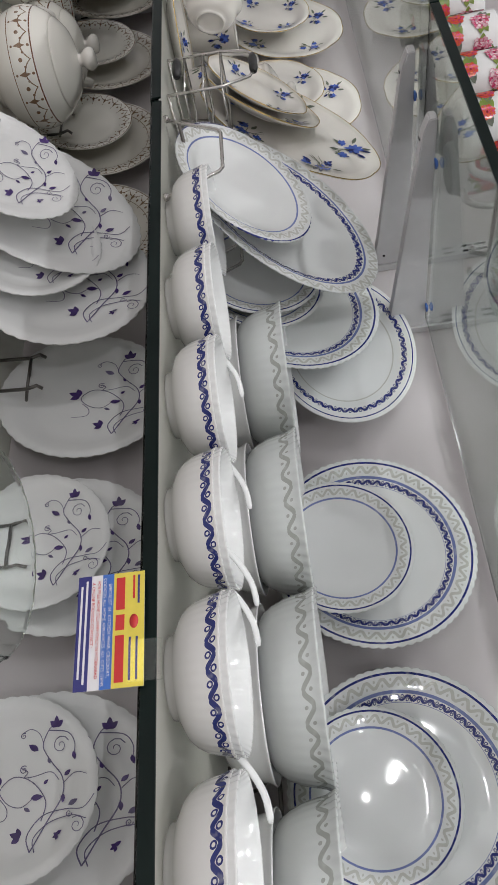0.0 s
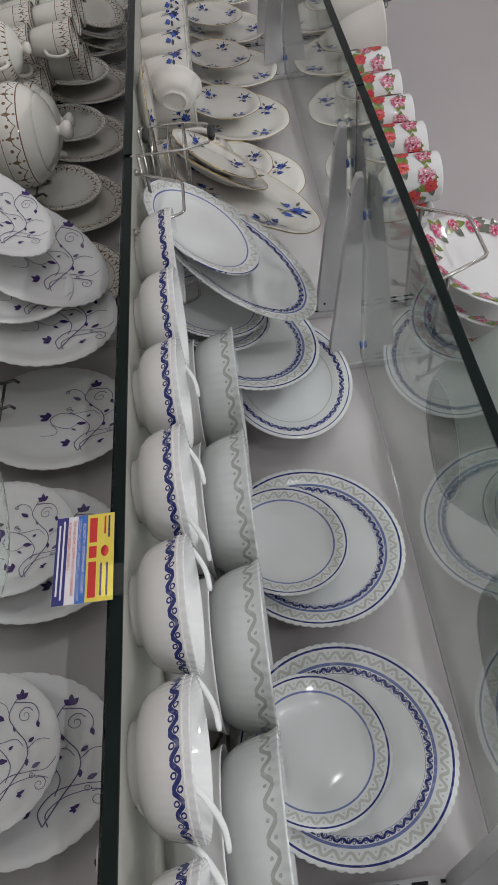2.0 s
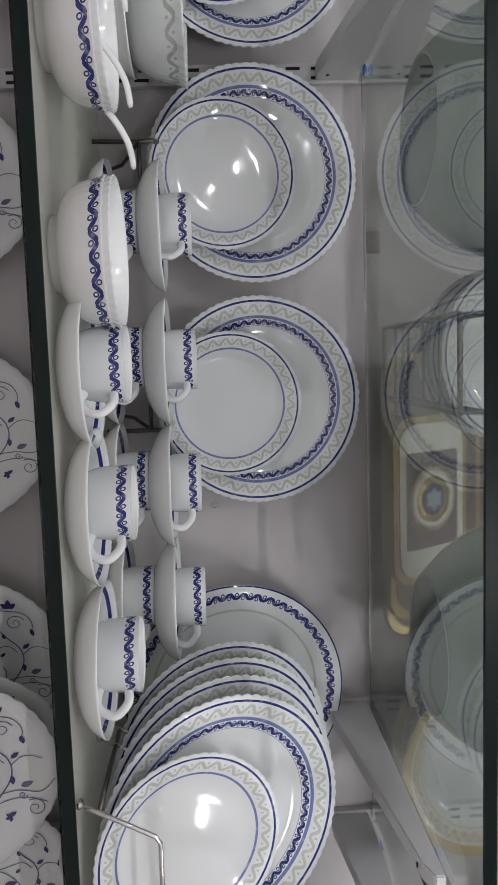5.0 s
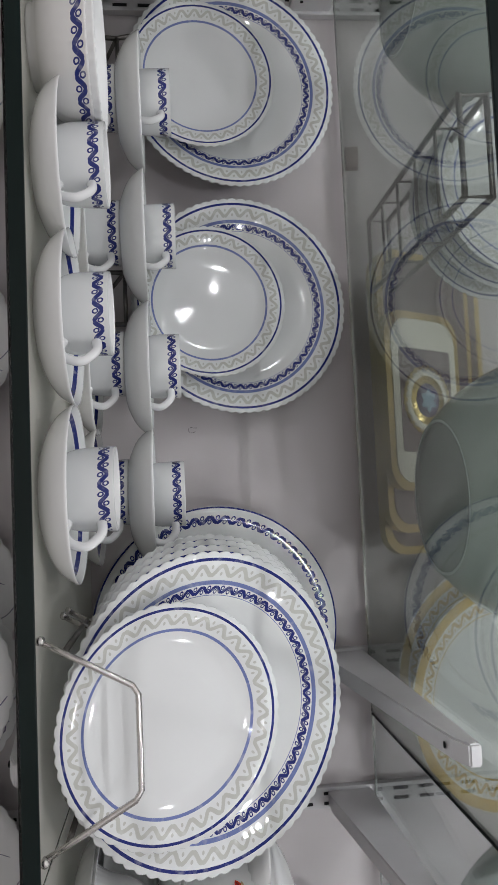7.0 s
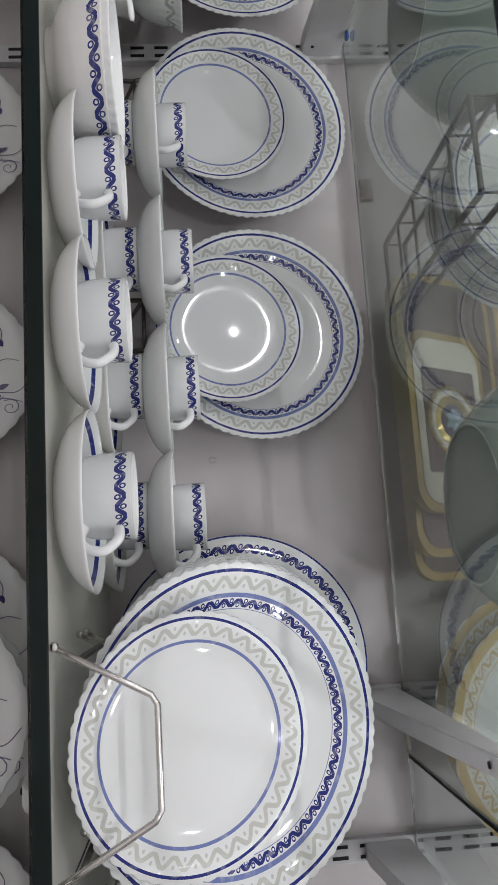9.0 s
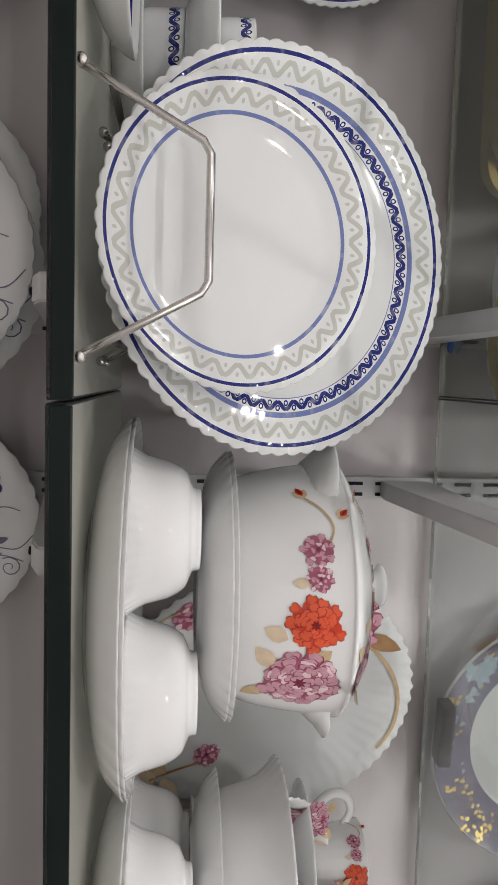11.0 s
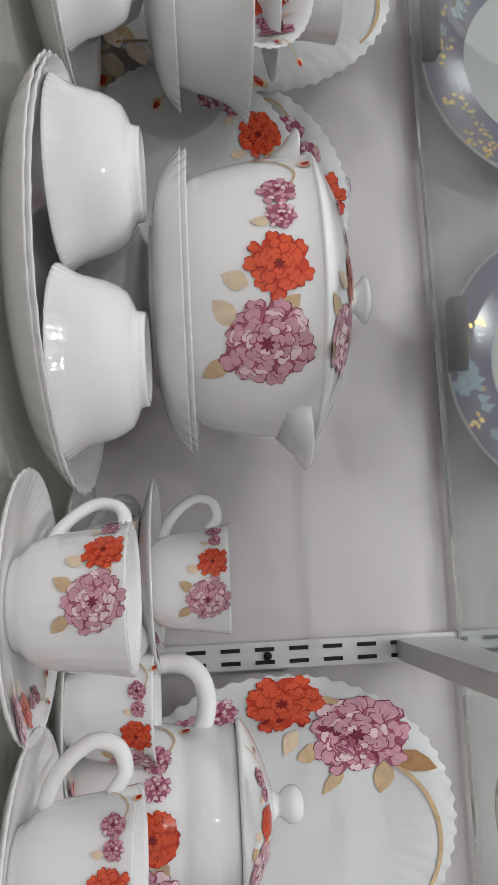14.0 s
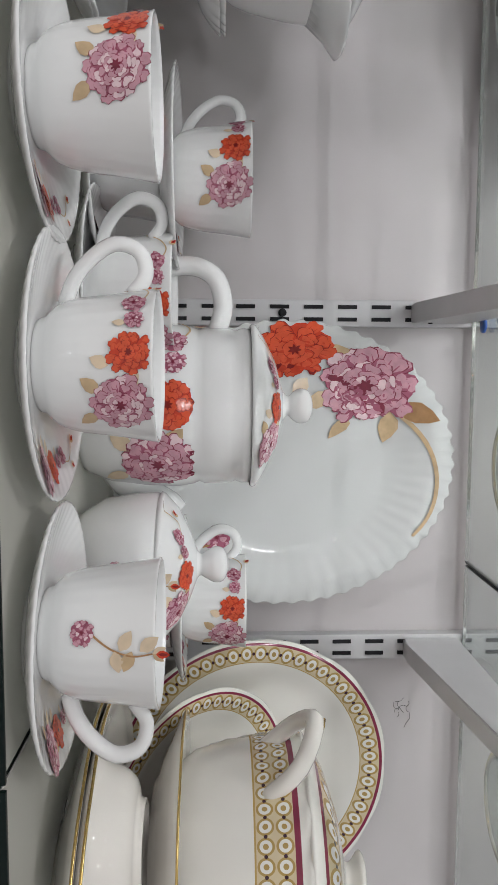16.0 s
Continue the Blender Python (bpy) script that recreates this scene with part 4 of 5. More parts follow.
tip = printed_bowl(pose(1.574, -0.188, S1 + 0.128, 0, 0, 10) @ pose(0, 0, 0, 58, 0, 0))
repeat(tip, [pose(1.528, -0.172, S1 + 0.120, 0, 0, -8) @ pose(0, 0, 0, 56, 0, 0)])
PSAUCER = [(0, 0.003), (0.026, 0.003), (0.028, 0), (0.031, 0), (0.034, 0.003), (0.052, 0.007), (0.064, 0.011), (0.069, 0.0135), (0.0695, 0.0147), (0.0685, 0.0153), (0.062, 0.0135), (0.050, 0.0098), (0.032, 0.0062), (0.024, 0.0058), (0, 0.0056)]


def peony_saucer(m):
    ob = thing("saucer", m, "white ribbed saucer with rosebud print inside", "saucer", PE)
    part("dish", lathe(smooth(PSAUCER, 2), 220, None, (44, 0.004, 14.0, 0.035)), M_PLAIN, ob)
    rng = random.Random(4)
    top = table([(0, 0.0056), (0.032, 0.0062), (0.050, 0.0098), (0.062, 0.0135), (0.0695, 0.0155)])
    print_on("flower_print", spray(rng, 0.45), dish(top, 0.048, -0.006, -1.4), ob, "pink bloom print", 0.0011)
    return ob


PCUP = [(0, 0.004), (0.020, 0.004), (0.021, 0), (0.024, 0), (0.0255, 0.004), (0.031, 0.010), (0.0345, 0.022), (0.0362, 0.038), (0.0392, 0.0585)]
PCUP_IN = [(0.0394, 0.0598), (0.0383, 0.0600), (0.0372, 0.0575), (0.0345, 0.038), (0.0325, 0.022), (0.028, 0.0115), (0.019, 0.0068), (0, 0.0065)]
PCUP_R = table([(z, r) for r, z in PCUP[4:]])


def peony_cup(m, turn, seed, kind="spray"):
    """turn: where the print's middle lies round the cup; the handle points along +x."""
    ob = thing("teacup", m, "white tulip teacup with peony and red bloom print", "cup", PE)
    part("body", lathe(smooth(PCUP, 2) + PCUP_IN, 110, None, (30, 0.004, 30.0, 0.026)), M_PLAIN, ob)
    bm = bmesh.new()
    tube(bm, smooth([(0.036, 0, 0.046), (0.046, 0, 0.053), (0.058, 0, 0.050), (0.062, 0, 0.038), (0.055, 0, 0.026), (0.044, 0, 0.017), (0.031, 0, 0.012)], 4), 0.0036, 10, 1.3)
    part("handle", bm, M_PLAIN, ob)
    rng = random.Random(seed)
    sh = spray(rng, 0.54) if kind == "spray" else twig(rng, 0.62)
    print_on("flower_print", sh, round_wall(PCUP_R, turn, 0.0445 if kind == "spray" else 0.028), ob, "peony, red bloom and rosebud print")
    return ob


saucer_p = peony_saucer(pose(2.020, -0.325, S1))
repeat(saucer_p, [pose(x, y, z) for x, y, z in ((2.152, -0.325, S1), (2.293, -0.325, S1), (2.008, -0.165, S1), (2.013, -0.165, S1 + 0.0525), (2.346, -0.085, S1), (2.346, -0.085, S1 + 0.0525), (1.548, -0.165, S1 + 0.1600), (2.100, -0.19, S1))])
cupA = peony_cup(pose(2.152, -0.325, S1 + 0.0060, 0, 0, 178), math.radians(82), 5)
SQUAT = Matrix.Diagonal((1, 1, 0.84, 1))
repeat(cupA, [pose(2.020, -0.325, S1 + 0.0060, 0, 0, 146), pose(2.020, -0.165, S1 + 0.0585, 0, 0, 166), pose(2.010, -0.165, S1 + 0.006, 0, 0, 150) @ SQUAT, pose(2.100, -0.19, S1 + 0.006, 0, 0, 205), pose(2.350, -0.085, S1 + 0.0585, 0, 0, 180), pose(2.350, -0.085, S1 + 0.006, 0, 0, 172) @ SQUAT, pose(1.552, -0.165, S1 + 0.1660, 0, 0, 166)])
peony_cup(pose(2.293, -0.325, S1 + 0.0060, 0, 0, -14), math.radians(-95), 6, "twig")


def teapot(m):
    ob = thing("teapot", m, "white porcelain teapot with banded shoulder and peony print", "teapot", PE)
    prof = [(0, 0.003), (0.042, 0.003), (0.044, 0), (0.048, 0), (0.050, 0.004), (0.056, 0.020), (0.0585, 0.045), (0.0590, 0.068), (0.0572, 0.078), (0.0555, 0.082), (0.0570, 0.086), (0.0565, 0.104), (0.0550, 0.108), (0.0565, 0.112), (0.0565, 0.118), (0.052, 0.120), (0.050, 0.110), (0, 0.100)]
    part("body", lathe(prof, 96), M_PLAIN, ob)
    lid = part("lid", lathe([(0.0585, 0.0), (0.060, 0.0015), (0.059, 0.004), (0.050, 0.010), (0.034, 0.018), (0.012, 0.024)], 96), M_PLAIN, ob, "domed lid with pink print")
    lid.matrix_basis = pose(0, 0, 0.1185)
    part("knob", lathe(smooth([(0.012, 0.024), (0.0085, 0.0265), (0.0075, 0.029), (0.0105, 0.032), (0.0130, 0.037), (0.0115, 0.043), (0.006, 0.046), (0, 0.0465)], 3), 40), M_PLAIN, lid)
    rng = random.Random(12)
    top = table([(0.059, 0.004), (0.050, 0.010), (0.034, 0.018), (0.012, 0.024)])
    print_on("lid_print", spray(rng, 0.55), dish(top, 0.0, -0.038, 0.0), lid, "pink bloom print", 0.0008)
    bm = bmesh.new()
    tube(bm, smooth([(-0.052, 0, 0.094), (-0.072, 0, 0.099), (-0.092, 0, 0.094), (-0.101, 0, 0.080), (-0.101, 0, 0.060), (-0.100, 0, 0.040), (-0.092, 0, 0.024), (-0.053, 0, 0.018)], 4), 0.0072, 12, 1.0)
    part("handle", bm, M_PLAIN, ob)
    bm = bmesh.new()
    tube(bm, smooth([(0.045, 0, 0.026), (0.058, 0, 0.034), (0.066, 0, 0.046), (0.072, 0, 0.060), (0.078, 0, 0.066)], 4), [0.017, 0.0165, 0.016, 0.015, 0.014, 0.013, 0.012, 0.0115, 0.011, 0.0105, 0.010, 0.0095, 0.009, 0.0085, 0.008, 0.008, 0.008], 12)
    part("spout", bm, M_PLAIN, ob)
    rad = table([(0.004, 0.050), (0.020, 0.056), (0.045, 0.0585), (0.068, 0.0590), (0.078, 0.0572)])
    print_on("flower_print", spray(rng, 0.95), round_wall(rad, math.radians(-92), 0.055), ob, "peony, red bloom and rosebud print")
    return ob


teapot(pose(2.180, -0.160, S1, 0, 0, 28) @ pose(0, 0, 0, 0, 0, -30))


def sugar_pot(m):
    ob = thing("sugar_pot", m, "white lidded sugar pot with rosebud print", "sugar pot", PE)
    prof = [(0, 0.003), (0.030, 0.003), (0.032, 0), (0.036, 0), (0.039, 0.005), (0.047, 0.018), (0.050, 0.040), (0.0508, 0.054), (0.049, 0.056), (0.046, 0.050), (0, 0.02)]
    part("body", lathe(prof, 96), M_PLAIN, ob)
    lid = part("lid", lathe([(0.050, 0), (0.0515, 0.0015), (0.050, 0.004), (0.040, 0.013), (0.024, 0.021), (0.010, 0.026)], 90), M_PLAIN, ob, "domed lid with pink print")
    lid.matrix_basis = pose(0, 0, 0.0552)
    part("knob", lathe(smooth([(0.010, 0.026), (0.0075, 0.0285), (0.0095, 0.032), (0.0125, 0.038), (0.0115, 0.044), (0.006, 0.047), (0, 0.0475)], 3), 40), M_PLAIN, lid)
    rng = random.Random(14)
    top = table([(0.050, 0.004), (0.040, 0.013), (0.024, 0.021), (0.010, 0.026)])
    print_on("lid_print", spray(rng, 0.5), dish(top, 0.0, -0.032, 0.0), lid, "pink bloom print", 0.0008)
    rad = table([(0.005, 0.039), (0.018, 0.047), (0.040, 0.050), (0.054, 0.0508)])
    print_on("flower_print", twig(rng, 0.6), round_wall(rad, math.radians(-100), 0.034), ob, "rosebud print")
    return ob


sugar_pot(pose(2.290, -0.195, S1))


# ---- brown circle service at the end of the middle shelf ----
BC = "brown circle service"


def circle_band(name, lo, hi, repeats, upright, base):
    """Band of ringed dots between wine-red lines."""
    m, t, b = shader(name)
    g = Nodes(t)
    vec, s = g.xyz()
    r = g.math("SQRT", g.math("ADD", g.math("MULTIPLY", s[0], s[0]), g.math("MULTIPLY", s[1], s[1])))
    ang = g.math("DIVIDE", g.math("ARCTAN2", s[1], s[0]), 6.28319)
    v = g.math("DIVIDE", g.math("SUBTRACT", s[2] if upright else r, lo), hi - lo)
    fu = g.math("SUBTRACT", g.math("FRACT", g.math("MULTIPLY", ang, float(repeats))), 0.5)
    rows = 2.0 if upright else 1.0
    fv = g.math("SUBTRACT", g.math("FRACT", g.math("MULTIPLY", v, rows)), 0.5)
    d = g.math("SQRT", g.math("ADD", g.math("MULTIPLY", fu, fu), g.math("MULTIPLY", fv, fv)))
    band = within(g, v, 0.0, 1.0)
    edge = g.math("SUBTRACT", 0.5, g.math("ABSOLUTE", fu))
    dot = g.math("LESS_THAN", g.math("ADD", g.math("MULTIPLY", edge, edge), g.math("MULTIPLY", fv, fv)), 0.010)
    inner = g.math("MAXIMUM", within(g, d, 0.33, 0.46), g.math("LESS_THAN", d, 0.15))
    col = g.mix(g.math("MULTIPLY", band, 0.75), base, (0.56, 0.42, 0.20, 1))
    col = g.mix(g.math("MULTIPLY", band, g.math("LESS_THAN", d, 0.40)), col, base)
    col = g.mix(g.math("MULTIPLY", band, inner), col, (0.40, 0.27, 0.09, 1))
    col = g.mix(g.math("MULTIPLY", band, dot), col, (0.05, 0.02, 0.03, 1))
    for a, c in ((-0.05, 0.0), (1.0, 1.16)):
        col = g.mix(within(g, v, a, c), col, (0.22, 0.025, 0.06, 1) if a > 0.5 else (0.45, 0.30, 0.10, 1))
    t.links.new(col, b.inputs["Base Color"])
    b.inputs["Roughness"].default_value = 0.12
    b.inputs["Coat Weight"].default_value = 0.3
    return m


CREAM = (0.78, 0.76, 0.71, 1)
M_CIRC = circle_band("circle_band_plate", 0.1045, 0.1215, 56, False, CREAM)
M_CIRC_S = circle_band("circle_band_small_plate", 0.076, 0.090, 46, False, CREAM)
M_CIRC_LID = circle_band("circle_band_lid", 0.058, 0.086, 34, False, CREAM)
M_CIRC_POT = circle_band("circle_band_pot", 0.062, 0.086, 54, True, CREAM)
M_GOLD = plain("gilt_rim", (0.72, 0.52, 0.20), 0.25, 1.0, 120)
bm, _ = plate_mesh(0.1275, 0.016, 12, 0.012, 192)
solid("dinner_plate", bm, M_CIRC, standing(2.526, -0.030, S1 + 0.1260, 7), "cream plate with band of brown circles and wine-red line", "plate", BC)
bm, _ = plate_mesh(0.0955, 0.014, 12, 0.012, 160)
solid("side_plate", bm, M_CIRC_S, standing(2.513, -0.105, S1 + 0.0735, 40), "small cream plate with band of brown circles", "plate", BC)


def gilt_plate(m, R, label):
    ob = thing("plate", m, label, "plate", BC)
    prof, _ = plate_prof(R, 0.020)
    part("dish", lathe(prof, 144, (12, 0.012), (12, 0.004, 8.0, 0.6 * R)), M_CREAM, ob)
    bm = bmesh.new()
    tube(bm, [(R * (1 + 0.012 * (abs(math.sin(6 * a)) - 0.6)) * math.cos(a), R * (1 + 0.012 * (abs(math.sin(6 * a)) - 0.6)) * math.sin(a), 0.0215) for a in [2 * math.pi * i / 144 for i in range(144)]], 0.0009, 6, 1.0, True)
    part("gilt_rim", bm, M_GOLD, ob, "thin gilt rim")
    return ob


gilt_plate(pose(2.500, -0.250, S1), 0.133, "cream plate with gilt wavy rim under a bowl")
gilt_plate(pose(2.500, -0.250, S1 + 0.005), 0.133, "cream plate with gilt wavy rim under a bowl")
solid("dessert_bowl", lathe(smooth([(r, z * 0.66) for r, z in SMALL], 2), 144, (12, 0.014)), M_CREAM, pose(2.455, -0.262, S1 + 0.0500, 180), "small cream bowl turned upside down on plates", "bowl", BC)
solid("dessert_bowl", lathe(smooth([(r, z * 0.66) for r, z in SMALL], 2), 144, (12, 0.014)), M_CREAM, pose(2.565, -0.235, S1 + 0.0500, 180), "small cream bowl turned upside down on plates", "bowl", BC)
gilt_plate(pose(2.505, -0.210, S1 + 0.0506), 0.105, "cream soup plate with gilt wavy rim under a tureen")


def tureen(m):
    ob = thing("tureen", m, "cream swirled tureen with loop handles, gilt line and circle band", "casserole", BC)
    part("pot", lathe(smooth(CAS_OUT, 2) + CAS_IN, 144, None, (18, 0.012, 14.0, 0.070)), M_CIRC_POT, ob)
    for s in (-1, 1):
        bm = bmesh.new()
        tube(bm, smooth([(s * 0.086, 0.026, 0.070), (s * 0.108, 0.024, 0.092), (s * 0.126, 0.0, 0.104), (s * 0.108, -0.024, 0.092), (s * 0.086, -0.026, 0.070)], 4), 0.0062, 10)
        h = part("loop_handle", bm, M_CREAM, ob)
        bm = bmesh.new()
        tube(bm, smooth([(s * 0.112, 0.017, 0.1015), (s * 0.127, 0.0, 0.1100), (s * 0.112, -0.017, 0.1015)], 4), 0.0012, 6)
        part("gilt_line", bm, M_GOLD, h, "gilt line")
    lid = part("lid", lathe(LID[:8], 128), M_CIRC_LID, ob, "domed lid with band of brown circles")
    lid.matrix_basis = pose(0, 0, 0.0955)
    part("knob", lathe(smooth(LID[7:], 2), 48), M_CREAM, lid)
    return ob


tureen(pose(2.515, -0.210, S1 + 0.0578, 0, 0, 8))

# ---- violet vine service on the lower shelf ----
VV = "violet vine service"


def vine_plate(name, m, R, cx, cy, s, label, turn=0.0, sy=1.0):
    prof, top = plate_prof(R, 0.016)
    ob = thing(name, m, label, "plate", VV)
    part("dish", lathe(prof, 168, (42, 0.016), None, sy), M_PLAIN, ob)
    rng = random.Random(int(R * 500))
    print_on("vine_print", vine(rng, s), dish(top, cx, cy, turn, sy), ob, "dark violet scrolling vine print", 0.0010)
    return ob


VX = (-0.54, -0.25, 0.05, 0.36, 0.665, 0.965, 1.27)
vp = vine_plate("dinner_plate", standing(-0.516, -0.030, 0.968 + 0.026, 7) @ Matrix.Diagonal((0.84, 0.97, 1, 1)), 0.138, 0.0, 0.062, 1.12, "white scalloped plate with dark violet vine print", 1.57)
repeat(vp, [standing(x, -0.030, 0.985, 7) for x in VX[1:]])
vs = vine_plate("side_plate", standing(VX[1] - 0.005, -0.070, 0.955, 8), 0.098, 0.0, 0.042, 0.84, "small white scalloped plate with dark violet vine print", 1.57)
repeat(vs, [standing(x - 0.005, -0.070, 0.955, 8) for x in VX[2:4]])
for x in VX:
    repeat_e = easel(x)
    repeat_e.matrix_world = pose(x, 0, S0)
wire_stand(pose(-0.80, -0.32, S0), "chromed wire plate rack holding violet vine platters")
vo = vine_plate("oval_platter", pose(-0.750, -0.2125, 0.966, 63.8, 0, 6.3) @ pose(0, 0, 0, 0, 0, 61), 0.160, 0.062, 0.031, 1.05, "white oval platter with dark violet vine print in a wire rack", 0.49, 0.72)
vo2 = vine_plate("oval_platter", pose(-0.755, -0.292, 0.930, 61, 0, 6) @ pose(0, 0, 0, 0, 0, 58), 0.125, 0.048, 0.024, 0.82, "small white oval platter with violet vine print in a rack", 0.49, 0.72)
vr = vine_plate("dinner_plate", standing(-0.649, -0.149, 0.987, 14.6), 0.134, 0.0, 0.060, 1.08, "white scalloped plate with violet vine print in a rack", 1.57)
repeat(vs, [standing(-0.680, -0.185, 0.955, 15), standing(0.965, -0.075, 0.955, 8)])
wire_stand(pose(1.03, -0.30, S0), "chromed wire plate rack holding violet vine plates")
repeat(vp, [standing(1.03, -0.20, 1.008, 12), standing(1.04, -0.15, 1.008, 12)])
repeat(vs, [standing(1.02, -0.245, 0.965, 12)])
GB = [(0, 0.004), (0.045, 0.004), (0.05, 0), (0.055, 0.002), (0.085, 0.045), (0.098, 0.095), (0.108, 0.142), (0.110, 0.145), (0.106, 0.144), (0.094, 0.095), (0.080, 0.045), (0.05, 0.01), (0, 0.010)]
gbowl = solid("glass_bowl", lathe(smooth(GB, 3), 96, (24, 0.02)), M_SILVERBOWL, pose(-0.135, -0.300, S0), "large clear pressed glass bowl on the lower shelf", "bowl")
gbowl.visible_shadow = False

# ---- brown motif tea service on the lower shelf ----
BR = "brown motif service"
bm, _ = plate_mesh(0.122, 0.015, 0, 0, 120)
M_BROWN_L = china("brown_motif_glaze_large", ((0.1175, 0.119, (0.16, 0.09, 0.05, 1)), (0.093, 0.0942, (0.2, 0.12, 0.07, 1))), ((0.088, 0.117, -24, (0.19, 0.12, 0.07, 1)),), base=(0.74, 0.71, 0.64, 1))
bp = solid("dinner_plate", bm, M_BROWN_L, standing(-0.900, -0.028, 0.990, 7), "cream plate with band of brown drop motifs", "plate", BR)
repeat(bp, [standing(x, -0.028, 0.985, 7, 0, 11 * i) for i, x in enumerate((-1.17, -1.46, -1.75, -2.04, -2.33, -2.62))])
bm, _ = plate_mesh(0.094, 0.013, 0, 0, 110)
bq = solid("side_plate", bm, M_BROWN, standing(-1.18, -0.065, 0.962, 8), "small cream plate with band of brown drop motifs", "plate", BR)
repeat(bq, [standing(x, -0.065, 0.962, 8, 0, 17 * i) for i, x in enumerate((-1.47, -1.76, -2.05))])
for x in (-0.90, -1.17, -1.46, -1.75, -2.04, -2.33, -2.62):
    easel(x).matrix_world = pose(x, 0, S0)


def round_pot(name, m, k, label, category, spout=False, handle=True):
    """Bellied lidded pot; k scales it."""
    ob = thing(name, m, label, category, BR)
    prof = [(0, 0.004), (0.040, 0.004), (0.042, 0), (0.048, 0), (0.050, 0.005), (0.072, 0.022), (0.085, 0.050), (0.083, 0.075), (0.070, 0.095), (0.062, 0.100), (0.058, 0.098), (0.050, 0.09), (0, 0.06)]
    part("body", lathe([(r * k, z * k) for r, z in smooth(prof, 3)], 96), M_BROWN_T, ob)
    lid = part("lid", lathe([(r * k, z * k) for r, z in smooth([(0.062, 0.0), (0.0635, 0.002), (0.060, 0.006), (0.045, 0.017), (0.022, 0.024), (0.010, 0.027)], 2)], 80), M_BROWN_T, ob)
    lid.matrix_basis = pose(0, 0, 0.0995 * k)
    part("knob", lathe([(r * k, z * k) for r, z in smooth([(0.010, 0.027), (0.0085, 0.031), (0.014, 0.037), (0.0165, 0.044), (0.012, 0.051), (0, 0.053)], 3)], 32), M_CREAM, lid)
    if handle:
        bm = bmesh.new()
        tube(bm, [Vector(p) * k for p in smooth([(0.066, 0, 0.088), (0.095, 0, 0.098), (0.118, 0, 0.082), (0.116, 0, 0.050), (0.098, 0, 0.030), (0.072, 0, 0.026)], 4)], 0.0055 * k, 10, 1.2)
        part("handle", bm, M_CREAM, ob)
    if spout:
        bm = bmesh.new()
        pts = [Vector(p) * k for p in smooth([(-0.070, 0, 0.035), (-0.098, 0, 0.050), (-0.108, 0, 0.080), (-0.124, 0, 0.100)], 4)]
        tube(bm, pts, [(0.018 - 0.010 * i / (len(pts) - 1)) * k for i in range(len(pts))], 12)
        part("spout", bm, M_CREAM, ob)
    return ob


stack = repeat(bp, [pose(-1.060, -0.260, S0), pose(-1.060, -0.260, S0 + 0.012)])
tur = round_pot("tureen", pose(-1.060, -0.262, S0 + 0.019, 0, 0, 40), 1.12, "cream lidded tureen with brown drop motif bands on a plate", "casserole", handle=False)
tp = round_pot("teapot", pose(-1.255, -0.185, S0, 0, 0, -60), 1.05, "cream teapot with brown drop motif bands and loop handle", "teapot", spout=True)
round_pot("sugar_pot", pose(-1.275, -0.335, S0), 0.72, "cream lidded sugar pot with brown drop motif bands", "sugar pot")
BCUP_P = [(0, 0.004), (0.021, 0.004), (0.022, 0), (0.026, 0), (0.028, 0.006), (0.033, 0.03), (0.036, 0.06), (0.040, 0.09), (0.0405, 0.091), (0.039, 0.090), (0.034, 0.06), (0.030, 0.03), (0.022, 0.01), (0, 0.009)]


def tall_cup(m, mat, label, group, handle_mat, posyprint=False):
    ob = thing("mug", m, label, "cup", group)
    part("body", lathe(smooth(BCUP_P, 2), 64), mat, ob)
    bm = bmesh.new()
    tube(bm, smooth([(0.034, 0, 0.072), (0.052, 0, 0.076), (0.060, 0, 0.058), (0.050, 0, 0.036), (0.032, 0, 0.028)], 4), 0.0036, 8, 1.3)
    part("handle", bm, handle_mat, ob)
    if posyprint:
        rng = random.Random(3)
        rad = table([(0.006, 0.028), (0.03, 0.033), (0.06, 0.036), (0.09, 0.040)])
        for k in range(4):
            print_on("posy_print", posy(rng, 0.85), round_wall(rad, math.radians(90 * k + 20), 0.066), ob, "blue cornflower print")
    return ob


bc = tall_cup(pose(-1.385, -0.300, S0, 0, 0, 70), M_BROWN_T, "cream mug with brown drop motif bands", BR, M_CREAM)
BCP = [(-1.48, -0.31, 0), (-1.40, -0.20, 0), (-1.50, -0.20, 0), (-1.58, -0.29, 0), (-1.70, -0.30, 0), (-1.62, -0.19, 0), (-1.82, -0.28, 0), (-1.94, -0.30, 0), (-2.1, -0.28, 0)]
repeat(bc, [pose(x, y, S0, 0, 0, 40 + 70 * i) for i, (x, y, _) in enumerate(BCP)])
repeat(bc, [pose(x, y, S0 + 0.0925, 0, 0, 10 + 50 * i) for i, (x, y) in enumerate(((-1.385, -0.30), (-1.48, -0.31), (-1.58, -0.29), (-1.50, -0.20), (-1.70, -0.30), (-1.82, -0.28)))])
wire_stand(pose(-2.05, -0.20, S0), "chromed wire plate rack holding brown motif plates")
repeat(bp, [pose(-2.04, -0.13 + 0.03 * k, 0.985, 62, 0, 5) for k in range(3)])

# ---- cornflower service on the middle shelf ----
CF = "cornflower service"


